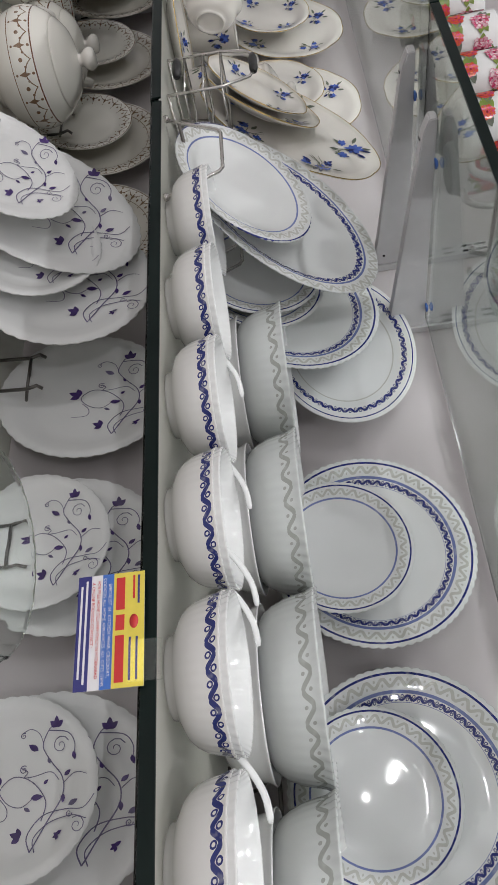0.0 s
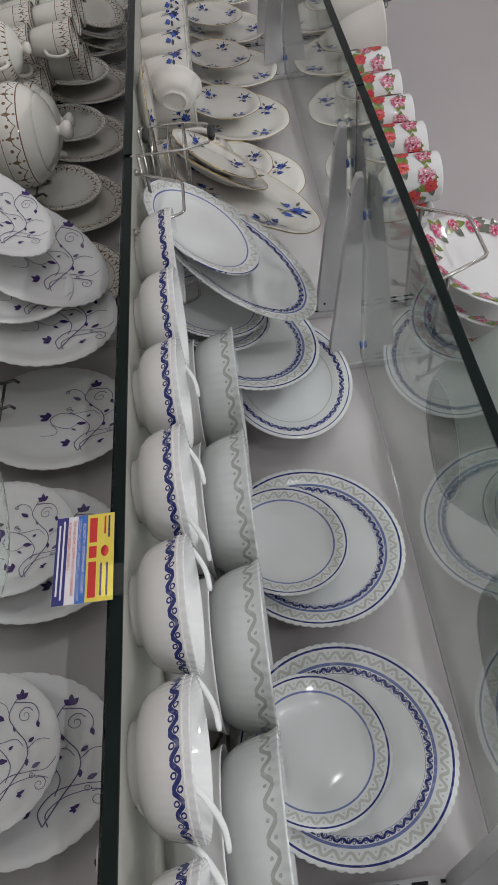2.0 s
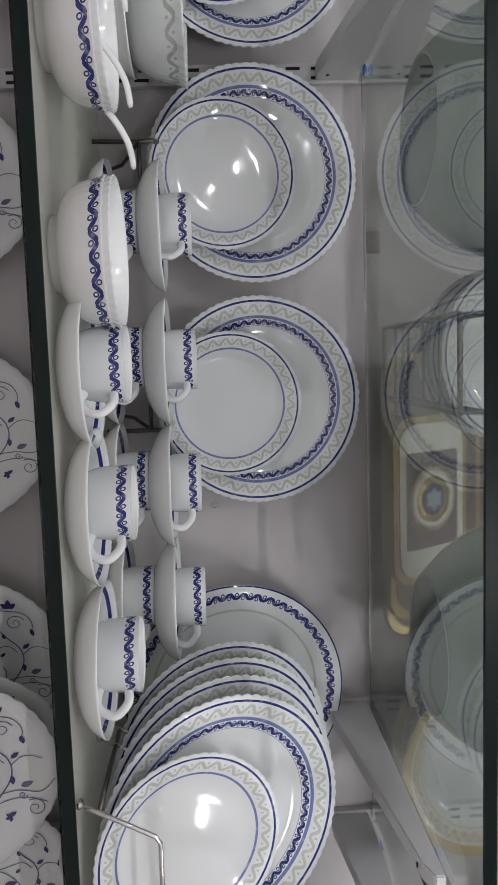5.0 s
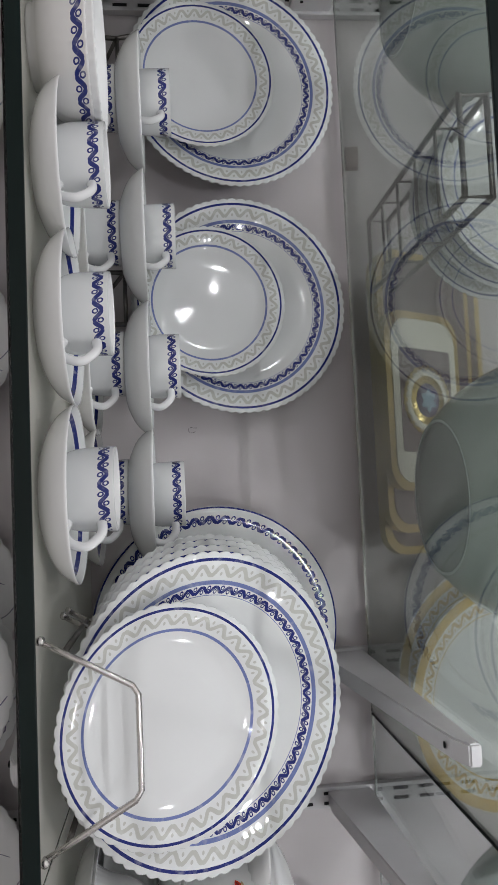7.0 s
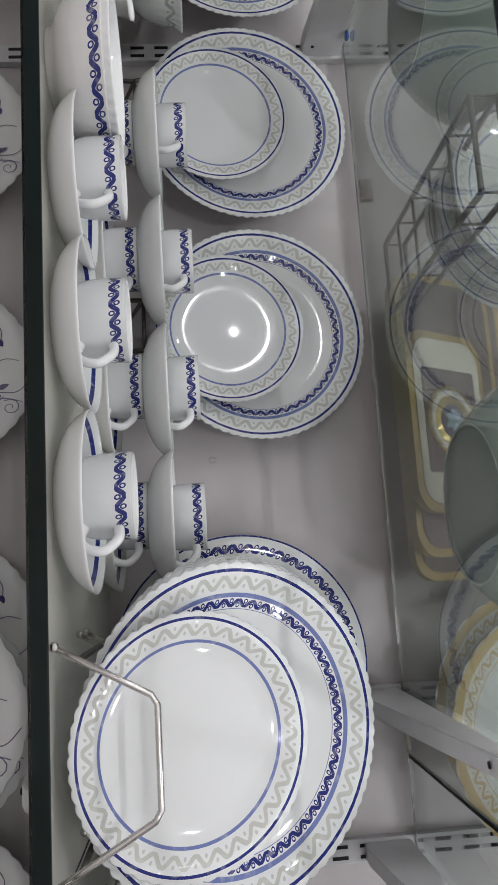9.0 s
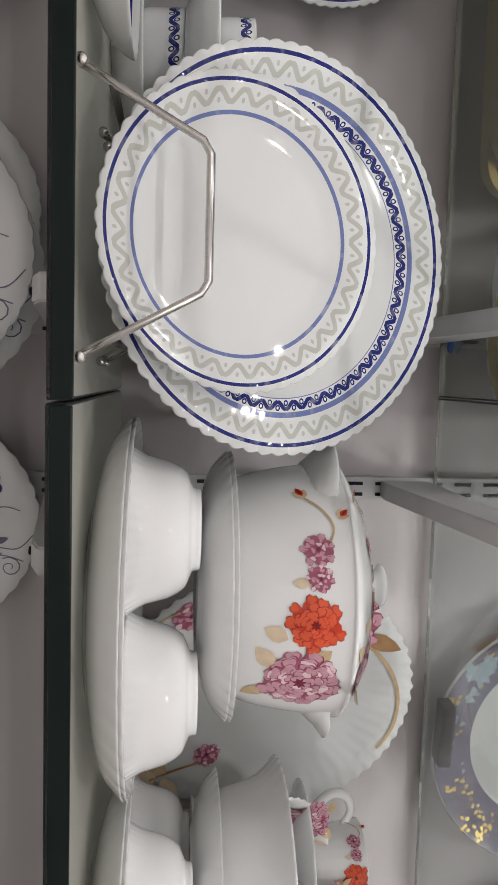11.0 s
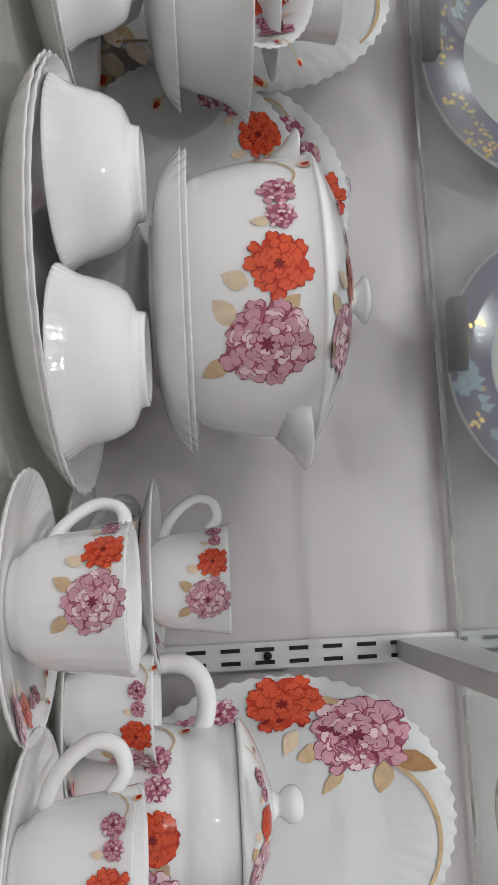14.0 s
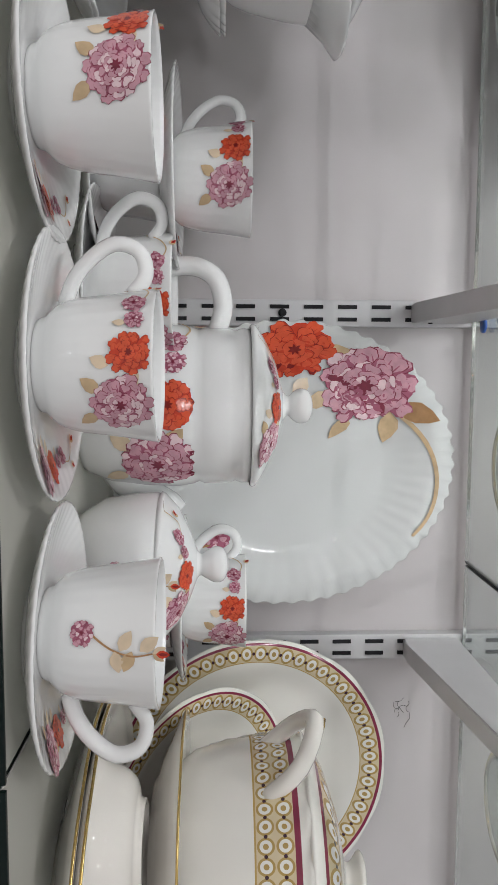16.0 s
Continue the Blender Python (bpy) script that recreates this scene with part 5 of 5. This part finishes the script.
def posy_plate(name, m, R, label, n=4, sy=1.0):
    prof, top = plate_prof(R, 0.015)
    ob = thing(name, m, label, "plate", CF)
    part("dish", lathe(prof, 144, (8, 0.02), None, sy), M_CREAM, ob)
    for k in range(n):
        rng = random.Random(k + 5)
        a = 2 * math.pi * k / n + 0.6
        print_on("posy_print", posy(rng, R * 8.0), dish(top, 0.70 * R * math.cos(a), 0.70 * R * sy * math.sin(a), a - 1.57, sy), ob, "blue cornflower print", 0.0010)
    bm = bmesh.new()
    tube(bm, [(R * (1 + 0.02 * (abs(math.sin(4 * a)) - 0.6)) * math.cos(a), sy * R * (1 + 0.02 * (abs(math.sin(4 * a)) - 0.6)) * math.sin(a), 0.0170) for a in [2 * math.pi * i / 96 for i in range(96)]], 0.0008, 6, 1.0, True)
    part("gilt_rim", bm, M_GOLD, ob, "thin gilt rim")
    return ob


pp = posy_plate("dinner_plate", standing(-1.17, -0.030, 1.385, 7), 0.122, "cream plate with blue cornflower posies and gilt rim")
repeat(pp, [standing(x, -0.030, 1.385, 7, 0, 30 * i) for i, x in enumerate((-1.45, -1.72, -1.99, -2.27, -2.55))])
pq = posy_plate("side_plate", standing(-1.18, -0.066, 1.350, 8), 0.088, "small cream plate with blue cornflower posies and gilt rim")
repeat(pq, [standing(x, -0.066, 1.350, 8, 0, 40 * i) for i, x in enumerate((-1.46, -1.73, -2.0, -2.28))])
for x in (-1.17, -1.45, -1.72, -1.99, -2.27, -2.55):
    easel(x)
po = posy_plate("oval_platter", pose(-0.852, -0.200, 1.353, 64.7, 0, -7) @ pose(0, 0, 0, 0, 0, 56), 0.155, "cream oval platter with blue cornflower posies and gilt rim", 5, 0.74)
repeat(pq, [pose(-0.892, -0.252, 1.310, 56.7, 0, -14) @ Matrix.Scale(0.95, 4), pose(-0.876, -0.239, 1.313, 58.3, 0, -17.8) @ pose(0, 0, 0, 0, 0, 30) @ Matrix.Scale(1.1, 4)])


def caddy(m):
    ob = thing("wire_caddy", m, "chromed wire cup caddy with black grips standing on the shelf", "rack")
    for s in (-1, 1):
        bm = bmesh.new()
        tube(bm, [(s * 0.05, -0.05, 0.002), (s * 0.05, -0.05, 0.09), (s * 0.035, -0.05, 0.135), (s * 0.02, -0.05, 0.142)], 0.0026)
        part("post", bm, M_WIRE, ob)
        bm = bmesh.new()
        tube(bm, [(s * 0.05, -0.05, 0.003), (s * 0.05, 0.06, 0.003), (s * 0.05, 0.07, 0.05)], 0.0026)
        part("runner", bm, M_WIRE, ob)
    for z in (0.03, 0.06, 0.09):
        bm = bmesh.new()
        tube(bm, [(-0.05, -0.05, z), (0.05, -0.05, z), (0.05, 0.05, z), (-0.05, 0.05, z)], 0.0022, 8, 1.0, True)
        part("ring", bm, M_WIRE, ob)
    for z, y in ((0.142, -0.05), (0.02, -0.062)):
        bm = bmesh.new()
        tube(bm, [(-0.022, y, z), (-0.012, y, z), (0.012, y, z), (0.022, y, z)], [0.0055, 0.0072, 0.0072, 0.0055], 12)
        part("grip", bm, M_RUBBER, ob, "black plastic grip")
    return ob


caddy(pose(-0.795, -0.315, S1) @ Matrix.Scale(0.85, 4))
cm = tall_cup(pose(-1.13, -0.310, S1, 0, 0, 80), M_CREAM, "cream mug with blue cornflower posies", CF, M_CREAM, True)
for i, x in enumerate((-1.13, -1.235, -1.34, -1.445, -1.60, -1.72, -1.86)):
    if i:
        repeat(cm, [pose(x, -0.310, S1, 0, 0, 80 + 9 * i)])
    repeat(cm, [pose(x - 0.005, -0.235, S1, 0, 0, 70 + 13 * i)])


def jug(m):
    ob = thing("teapot", m, "tall cream coffee pot with blue cornflower posies and gilt lines", "teapot", CF)
    prof = [(0, 0.003), (0.044, 0.003), (0.05, 0), (0.054, 0.004), (0.060, 0.03), (0.058, 0.07), (0.050, 0.11), (0.046, 0.128), (0.048, 0.134), (0.044, 0.134), (0, 0.12)]
    part("body", lathe(smooth(prof, 3), 80), M_CREAM, ob)
    rad = table([(0.004, 0.054), (0.03, 0.060), (0.07, 0.058), (0.11, 0.050), (0.128, 0.046)])
    for k in range(5):
        rng = random.Random(k)
        print_on("posy_print", posy(rng, 1.1), round_wall(rad, math.radians(72 * k - 80), 0.045 + 0.05 * (k % 2)), ob, "blue cornflower print")
    lid = part("lid", lathe(smooth([(0.047, 0.0), (0.044, 0.008), (0.025, 0.02), (0.009, 0.025), (0.007, 0.03), (0.013, 0.038), (0.010, 0.046), (0, 0.048)], 3), 48), M_CREAM, ob)
    lid.matrix_basis = pose(0, 0, 0.134)
    bm = bmesh.new()
    tube(bm, smooth([(0.045, 0, 0.115), (0.075, 0, 0.12), (0.092, 0, 0.09), (0.085, 0, 0.05), (0.056, 0, 0.035)], 4), 0.0055, 10)
    part("handle", bm, M_CREAM, ob)
    bm = bmesh.new()
    tube(bm, smooth([(-0.050, 0, 0.04), (-0.075, 0, 0.06), (-0.088, 0, 0.10), (-0.105, 0, 0.125)], 4), 0.011, 12)
    part("spout", bm, M_CREAM, ob)
    return ob


pot = jug(pose(-0.985, -0.190, S1, 0, 0, 200))
copy_thing(pot, pose(-1.98, -0.20, S1, 0, 0, 150))
solid("dessert_bowl", lathe(smooth([(r * 0.8, z * 0.8) for r, z in SMALL], 2), 96, (8, 0.02)), M_CREAM, pose(-0.970, -0.330, S1 + 0.062, 80, 0, -70), "cream bowl standing on its side against cups", "bowl", CF)
repeat(pq, [pose(-0.985, -0.31, S1, 0, 0, 20)])

# ---- upper shelf ----
US = "floral mugs on the upper shelf"


def rose_mug(m):
    ob = thing("mug", m, "white mug with hot pink roses and green leaves, glossy", "cup", US)
    prof = [(0, 0.003), (0.024, 0.003), (0.026, 0), (0.030, 0.002), (0.032, 0.008), (0.0325, 0.066), (0.0318, 0.068), (0.0305, 0.066), (0.030, 0.008), (0, 0.006)]
    part("body", lathe(prof, 64), M_PLAIN, ob)
    rng = random.Random(21)
    rad = table([(0, 0.0325), (0.07, 0.0326)])
    for k in range(15):
        sh = []
        u, v = rng.uniform(-0.004, 0.004), rng.uniform(0.016, 0.052)
        for i in range(5):
            sh.append(leaf(u, v, rng.uniform(0, 6.3), 0.016, 0.009, rng.choice(("gn", "gn", "gr")), 1))
        sh += flower(u, v, rng.uniform(0.008, 0.0145), rng.choice((("pl", "ho", "pd"), ("pl", "ho", "pd"), ("rl", "ho", "rd"))), rng, 4, 8)
        print_on("rose_print", sh, round_wall(rad, math.radians(24 * k), 0.0), ob, "hot pink rose print")
    bm = bmesh.new()
    tube(bm, smooth([(0.031, 0, 0.055), (0.050, 0, 0.058), (0.056, 0, 0.038), (0.046, 0, 0.016), (0.031, 0, 0.014)], 4), 0.0038, 8, 1.4)
    part("handle", bm, M_PLAIN, ob)
    return ob


rm = rose_mug(pose(-0.530, -0.395, S2, 0, 0, 60))
repeat(rm, [pose(x, -0.395, S2, 0, 0, 60 + 15 * i) for i, x in enumerate((-0.610, -0.690, -0.770, -0.850))])
repeat(rm, [pose(x, -0.320, S2, 0, 0, 20 + 15 * i) for i, x in enumerate((-0.56, -0.64, -0.72, -0.80, -0.88))])


def boat(m):
    ob = thing("gravy_boat", m, "plain cream gravy boat with wide lip", "gravy boat", "gravy boats on the upper shelf")
    prof = smooth([(0, 0.004), (0.03, 0.004), (0.034, 0), (0.038, 0.004), (0.055, 0.03), (0.066, 0.065), (0.075, 0.085), (0.0755, 0.087), (0.073, 0.085), (0.062, 0.062), (0.05, 0.03), (0.03, 0.01), (0, 0.009)], 2)
    part("body", lathe(prof, 72, (2, 0.10), None, 0.62), M_CREAM, ob)
    bm = bmesh.new()
    tube(bm, smooth([(0.058, 0, 0.075), (0.09, 0, 0.085), (0.096, 0, 0.055), (0.07, 0, 0.03), (0.045, 0, 0.02)], 4), 0.0045, 8)
    part("handle", bm, M_CREAM, ob)
    return ob


gb = boat(pose(-0.990, -0.370, S2, 0, 0, 80))
repeat(gb, [pose(-1.09, -0.370, S2, 0, 0, 85), pose(-1.20, -0.365, S2, 0, 0, 78), pose(-1.34, -0.36, S2, 0, 0, 80)])
bm, _ = plate_mesh(0.12, 0.02, 14, 0.08, 140)
M_SMOKE = plain("smoky_grey_glaze", (0.10, 0.095, 0.10), 0.15, grain=24.0, vary=0.8)
sh = solid("shell_dish", bm, M_SMOKE, standing(-1.50, -0.30, S2 + 0.105, 18, 20), "scalloped smoky grey dish standing on the upper shelf", "dish", "smoky dishes")
repeat(sh, [standing(-1.50 - 0.085 * k, -0.30, S2 + 0.105, 18, 20) for k in range(1, 6)])

# rose plates in a rack
wire_stand(pose(-0.36, -0.42, S2), "chromed wire plate rack holding rose plates on the upper shelf")


def rose_plate(m, R):
    prof, top = plate_prof(R, 0.015)
    ob = thing("side_plate", m, "white plate with ring of hot pink roses", "plate", "rose plates on the upper shelf")
    part("dish", lathe(prof, 120, (20, 0.02)), M_PLAIN, ob)
    rng = random.Random(31)
    sh = []
    for k in range(16):
        a = 2 * math.pi * k / 16
        x, y = 0.84 * R * math.cos(a), 0.84 * R * math.sin(a)
        sh += [leaf(x, y, rng.uniform(0, 6.3), 0.02, 0.01, rng.choice(("gn", "gr")), 1) for _ in range(3)]
        sh += flower(x, y, rng.uniform(0.008, 0.013), ("pl", "ho", "pd"), rng, 3, 7)
    print_on("rose_print", sh, dish(top, 0, 0), ob, "ring of rose print", 0.0012)
    return ob


rp = rose_plate(pose(-0.36, -0.365, S2 + 0.088, 74), 0.09)
repeat(rp, [pose(-0.36, -0.365 + 0.035 * k, S2 + 0.088, 74) for k in range(1, 4)])

# flowered plates leaning on the panel, upper shelf
def lavender_plate(m, R=0.14):
    prof, top = plate_prof(R, 0.016)
    ob = thing("charger_plate", m, "white plate with broad lavender border of pale blue and gold blossoms", "plate", "lavender plates on the upper shelf")
    part("dish", lathe(prof, 120), M_PLAIN, ob)
    rng = random.Random(41)
    sh = []
    n = 72
    for k in range(n):
        a, b = 2 * math.pi * k / n, 2 * math.pi * (k + 1) / n
        for lo, hi in ((0.66, 0.82), (0.82, 0.985)):
            sh.append(([(R * lo * math.cos(a), R * lo * math.sin(a)), (R * hi * math.cos(a), R * hi * math.sin(a)), (R * hi * math.cos(b), R * hi * math.sin(b)), (R * lo * math.cos(b), R * lo * math.sin(b))], "la", 1))
    for k in range(46):
        a, r = rng.uniform(0, 6.283), R * rng.uniform(0.70, 0.94)
        x, y = r * math.cos(a), r * math.sin(a)
        if rng.random() < 0.5:
            q = rng.uniform(0.007, 0.013)
            sh += [leaf(x, y, rng.random() + 2 * math.pi * i / 5, q, q * 0.75, "sk", 4) for i in range(5)]
        else:
            sh += [blob(x + rng.uniform(-0.008, 0.008), y + rng.uniform(-0.008, 0.008), 0.003, 0.002, rng.uniform(0, 3), "go", 3, 6) for i in range(7)]
    print_on("border_print", sh, dish(top, 0, 0), ob, "lavender blossom border", 0.0012)
    return ob


lp = lavender_plate(standing(1.515, -0.005, S2 + 0.140, 1))
repeat(lp, [standing(1.835, -0.005, S2 + 0.140, 1, 0, 50)])
M_BASE = plain("dark_easel_plastic", (0.03, 0.03, 0.032), 0.4)
for x in (1.490, 1.810):
    solid("plate_stop", cube(-0.035, 0.035, -0.012, 0.012, 0, 0.014, 0.004), M_BASE, pose(x, -0.042, S2, 0, 0, 8), "dark plastic plate stop on the glass shelf", "plate stand", "plate stops")

# wide bowls near the front edge of the upper pane
CEL = china("pale_green_glaze", base=(0.46, 0.52, 0.49, 1))
CB = [(0, 0.004), (0.062, 0.004), (0.066, 0), (0.072, 0.002), (0.098, 0.030), (0.116, 0.062), (0.124, 0.088), (0.122, 0.090), (0.112, 0.062), (0.09, 0.03), (0.06, 0.01), (0, 0.009)]
cb = solid("salad_bowl", lathe(smooth(CB, 3), 96), CEL, pose(0.872, -0.285, S2), "large pale green glazed bowl on the glass shelf", "bowl", "bowls on the upper shelf")
# the last three are added to shade the blue-line plates below
repeat(cb, [pose(x, y, S2) for x, y in ((1.285, -0.300), (1.585, -0.285), (1.870, -0.290), (0.37, -0.26), (0.08, -0.25), (-0.16, -0.30))])


# gilt trays leaning on the panel
def tray(m, w, h, ground, label, medal=False):
    ob = thing("serving_tray", m, label, "tray", "gilt trays")
    def rounded(bm, a, b, r, z0, z1):
        pts = []
        for cx, cy, s in ((a - r, b - r, 0), (-a + r, b - r, 1), (-a + r, -b + r, 2), (a - r, -b + r, 3)):
            for i in range(7):
                t = math.pi / 2 * (s + i / 6)
                pts.append((cx + r * math.cos(t), cy + r * math.sin(t)))
        lo = [bm.verts.new((x, y, z0)) for x, y in pts]
        hi = [bm.verts.new((x, y, z1)) for x, y in pts]
        bm.faces.new(lo[::-1])
        bm.faces.new(hi)
        for i in range(len(pts)):
            j = (i + 1) % len(pts)
            bm.faces.new((lo[i], lo[j], hi[j], hi[i]))
        return bm
    part("rim", rounded(bmesh.new(), w, h, 0.03, 0, 0.010), M_TRAYGOLD, ob, "gilt moulded rim")
    part("bed", rounded(bmesh.new(), w - 0.009, h - 0.009, 0.026, 0.008, 0.0115), ground, ob)
    if medal:
        part("panel", rounded(bmesh.new(), 0.060, 0.045, 0.004, 0.0115, 0.0121), M_TRAYBROWN, ob, "brown printed panel")
        part("medallion", lathe([(0, 0.0121), (0.041, 0.0121), (0.041, 0.0127), (0, 0.0127)], 64, (32, 0.05)), M_TRAYGOLD, ob, "round gold medallion")
        part("lace_ring", lathe([(0.029, 0.0127), (0.037, 0.0127), (0.037, 0.0130), (0.029, 0.0130)], 64, (24, 0.12)), M_TRAYCREAM, ob, "cream lace ring")
        part("centre", lathe([(0, 0.0127), (0.020, 0.0127), (0.020, 0.0132), (0, 0.0132)], 32), INK["la"], ob, "dark centre")
        sh = [leaf(0, 0, 1.05 * i, 0.015, 0.009, "sk", 1) for i in range(6)]
        print_on("blossom_print", sh, lambda u, v: ((u, v, 0.0133), Vector((0, 0, 1))), ob, "pale blue blossom print")
    return ob


M_TRAYGOLD = plain("gilt_tray_edge", (0.60, 0.47, 0.20), 0.3, 0.75, 60)
M_TRAYBROWN = plain("brown_tray_print", (0.16, 0.125, 0.12), 0.3, 0, 80, 0.5)
M_TRAYCREAM = plain("cream_tray_enamel", (0.72, 0.70, 0.60), 0.25, 0, 12, 0.05)
tray(pose(0.760, -0.040, S2 + 0.080, 66), 0.180, 0.086, M_TRAYBROWN, "large brown serving tray with gilt rim leaning on the panel")
tray(pose(0.748, -0.058, S2 + 0.069, 62), 0.166, 0.077, M_TRAYBROWN, "brown serving tray with gilt rim before a larger one")
tray(pose(0.762, -0.078, S2 + 0.056, 58), 0.104, 0.065, M_TRAYCREAM, "cream serving tray with gilt rim and round medallion print", True)
M_GILTPLATE = china("gilt_band_glaze", ((0.112, 0.124, (0.62, 0.45, 0.16, 1)), (0.092, 0.0935, (0.62, 0.45, 0.16, 1))), ((0.095, 0.111, 40, (0.55, 0.40, 0.16, 1)),))
bm, _ = plate_mesh(0.125, 0.018, 30, 0.02, 120)
gp = solid("dinner_plate", bm, M_GILTPLATE, standing(1.080, -0.055, S2 + 0.125, 12), "white plate with broad gilt border on the upper shelf", "plate", "gilt plates on the upper shelf")
repeat(gp, [standing(1.10, -0.090, S2 + 0.125, 14)])
M_GOLDGLASS = glass_material("gilded_glass", (0.95, 0.93, 0.85, 1))


def gilt_bowl(m):
    ob = thing("glass_bowl", m, "clear glass bowl with scalloped gilt rim on the glass shelf", "bowl", "gilt glass bowls")
    b = part("bowl", lathe(smooth([(r * 0.9, z * 0.6) for r, z in GB], 2), 84, (14, 0.04)), M_GOLDGLASS, ob)
    b.visible_shadow = False
    bm = bmesh.new()
    tube(bm, [(0.0985 * (1 + 0.04 * (abs(math.sin(7 * a)) - 0.6)) * math.cos(a), 0.0985 * (1 + 0.04 * (abs(math.sin(7 * a)) - 0.6)) * math.sin(a), 0.0865) for a in [2 * math.pi * i / 112 for i in range(112)]], 0.0022, 6, 1.0, True)
    part("gilt_rim", bm, M_GOLD, ob, "gilt rim")
    bm = bmesh.new()
    tube(bm, [(0.052 * math.cos(a), 0.052 * math.sin(a), 0.003) for a in [2 * math.pi * i / 40 for i in range(40)]], 0.0016, 6, 1.0, True)
    part("gilt_foot", bm, M_GOLD, ob, "gilt foot ring")
    return ob


gw = gilt_bowl(pose(2.235, -0.105, S2))
copy_thing(gw, pose(2.530, -0.115, S2))
copy_thing(gw, pose(2.06, -0.28, S2))


# wire basket and card strip on the upper shelf
def basket(m):
    ob = thing("wire_basket", m, "dark wire dish basket standing on the glass shelf", "basket")
    w, d, h = 0.042, 0.14, 0.026
    for z in (0.003, h):
        bm = bmesh.new()
        tube(bm, [(-w, -d, z), (w, -d, z), (w, d, z), (-w, d, z)], 0.0028, 8, 1.0, True)
        part("hoop", bm, M_DARKWIRE, ob)
    for i in range(6):
        y = -d + 2 * d * i / 5
        bm = bmesh.new()
        tube(bm, [(-w, y, h), (-w, y, 0.003), (w, y, 0.003), (w, y, h)], 0.0018, 6)
        part("cross_wire", bm, M_DARKWIRE, ob)
    return ob


basket(pose(0.592, -0.235, S2))
repeat(quarter, [pose(0.585, -0.27 + 0.04 * k, S2 + 0.093, 78) for k in range(3)])
M_CARD = plain("brown_cardboard", (0.13, 0.085, 0.06), 0.7)
solid("cardboard_shim", cube(-0.014, 0.014, -0.010, 0.0, 0, 0.016, 0.001), M_CARD, pose(0.437, -0.008, S2), "small brown cardboard shim at the panel", "shim")

# ---- shop card taped to the shelf edge ----
def flat_ink(name, color):
    return plain(name, color, 0.35, 0.0, 200.0, 0.05, 0.0)


card = thing("shop_card", pose(-0.046, -0.3990, 1.1385, 0, 0, 1.5), "small yellow, blue and white shop card taped to the shelf edge", "card")
CW, CH = 0.089, 0.053
M_YEL, M_NAVY, M_RED, M_WHITEINK, M_SKY = (flat_ink(n, c) for n, c in (("card_yellow", (0.80, 0.66, 0.10)), ("card_navy", (0.04, 0.04, 0.20)), ("card_red", (0.62, 0.04, 0.04)), ("card_white", (0.82, 0.80, 0.82)), ("card_blue", (0.06, 0.17, 0.55))))
part("sheet", cube(0, CW, 0.0, 0.0006, 0, CH), M_WHITEINK, card)
part("navy_band", cube(0, CW, -0.00015, 0.0001, 0, CH * 0.20), M_NAVY, card, "navy band")
part("blue_band", cube(0, CW, -0.00015, 0.0001, CH * 0.37, CH * 0.54), M_SKY, card, "blue band")
part("yellow_band", cube(0, CW, -0.00015, 0.0001, CH * 0.54, CH), M_YEL, card, "yellow band")
# the shop's name and numbers as plain bars
for x0, x1, z0, z1, mat in ((0.004, 0.030, 0.58, 0.71, M_RED), (0.034, 0.046, 0.58, 0.71, M_RED), (0.050, 0.085, 0.58, 0.71, M_RED), (0.052, 0.084, 0.78, 0.81, M_NAVY), (0.052, 0.084, 0.88, 0.91, M_NAVY), (0.003, 0.026, 0.90, 0.93, M_NAVY), (0.003, 0.022, 0.83, 0.86, M_RED), (0.004, 0.084, 0.12, 0.15, M_WHITEINK), (0.008, 0.080, 0.045, 0.075, M_WHITEINK)):
    part("print_bar", cube(x0, x1, -0.0004, -0.0001, CH * z0, CH * z1), mat, card)
part("oval_mark", lathe([(0, 0), (0.0055, 0), (0.0055, 0.0003), (0, 0.0003)], 28, None, None, 0.62), M_RED, card, "red oval mark").matrix_basis = pose(0.040, -0.0002, CH * 0.85, 90)


def words(body, x, z, size, mat):
    c = bpy.data.curves.new("words", "FONT")
    c.body, c.size = body, size
    tmp = bpy.data.objects.new("words", c)
    me = bpy.data.meshes.new_from_object(tmp)
    bpy.data.objects.remove(tmp)
    me.materials.clear()
    me.materials.append(mat)
    ob = new("lettering", me)
    ob.parent = card
    ob.matrix_basis = pose(x, -0.0005, z, 90)
    return ob


words("SPECIALIST IN : KITCHEN WEAR, CROCKERY,", 0.008, CH * 0.465, 0.0036, M_WHITEINK)
words("COOKERS ALL HOME APPLIANCES, ALL GIFTS ITEMS.", 0.003, CH * 0.385, 0.0036, M_WHITEINK)
words("FOR FREE HOME DELIVERY ONLY IN HYDERABAD", 0.005, CH * 0.295, 0.0034, M_RED)
words("& ONLINE BOOKING CONTACT :", 0.006, CH * 0.215, 0.0034, M_RED)
M_TAPE = glass_material("clear_tape", (0.97, 0.97, 0.95, 1), 0.12)
tp_ob = part("tape", cube(0.055, 0.086, -0.0010, -0.0006, CH * 0.78, CH + 0.014), M_TAPE, card, "strip of clear tape")
tp_ob.visible_shadow = False
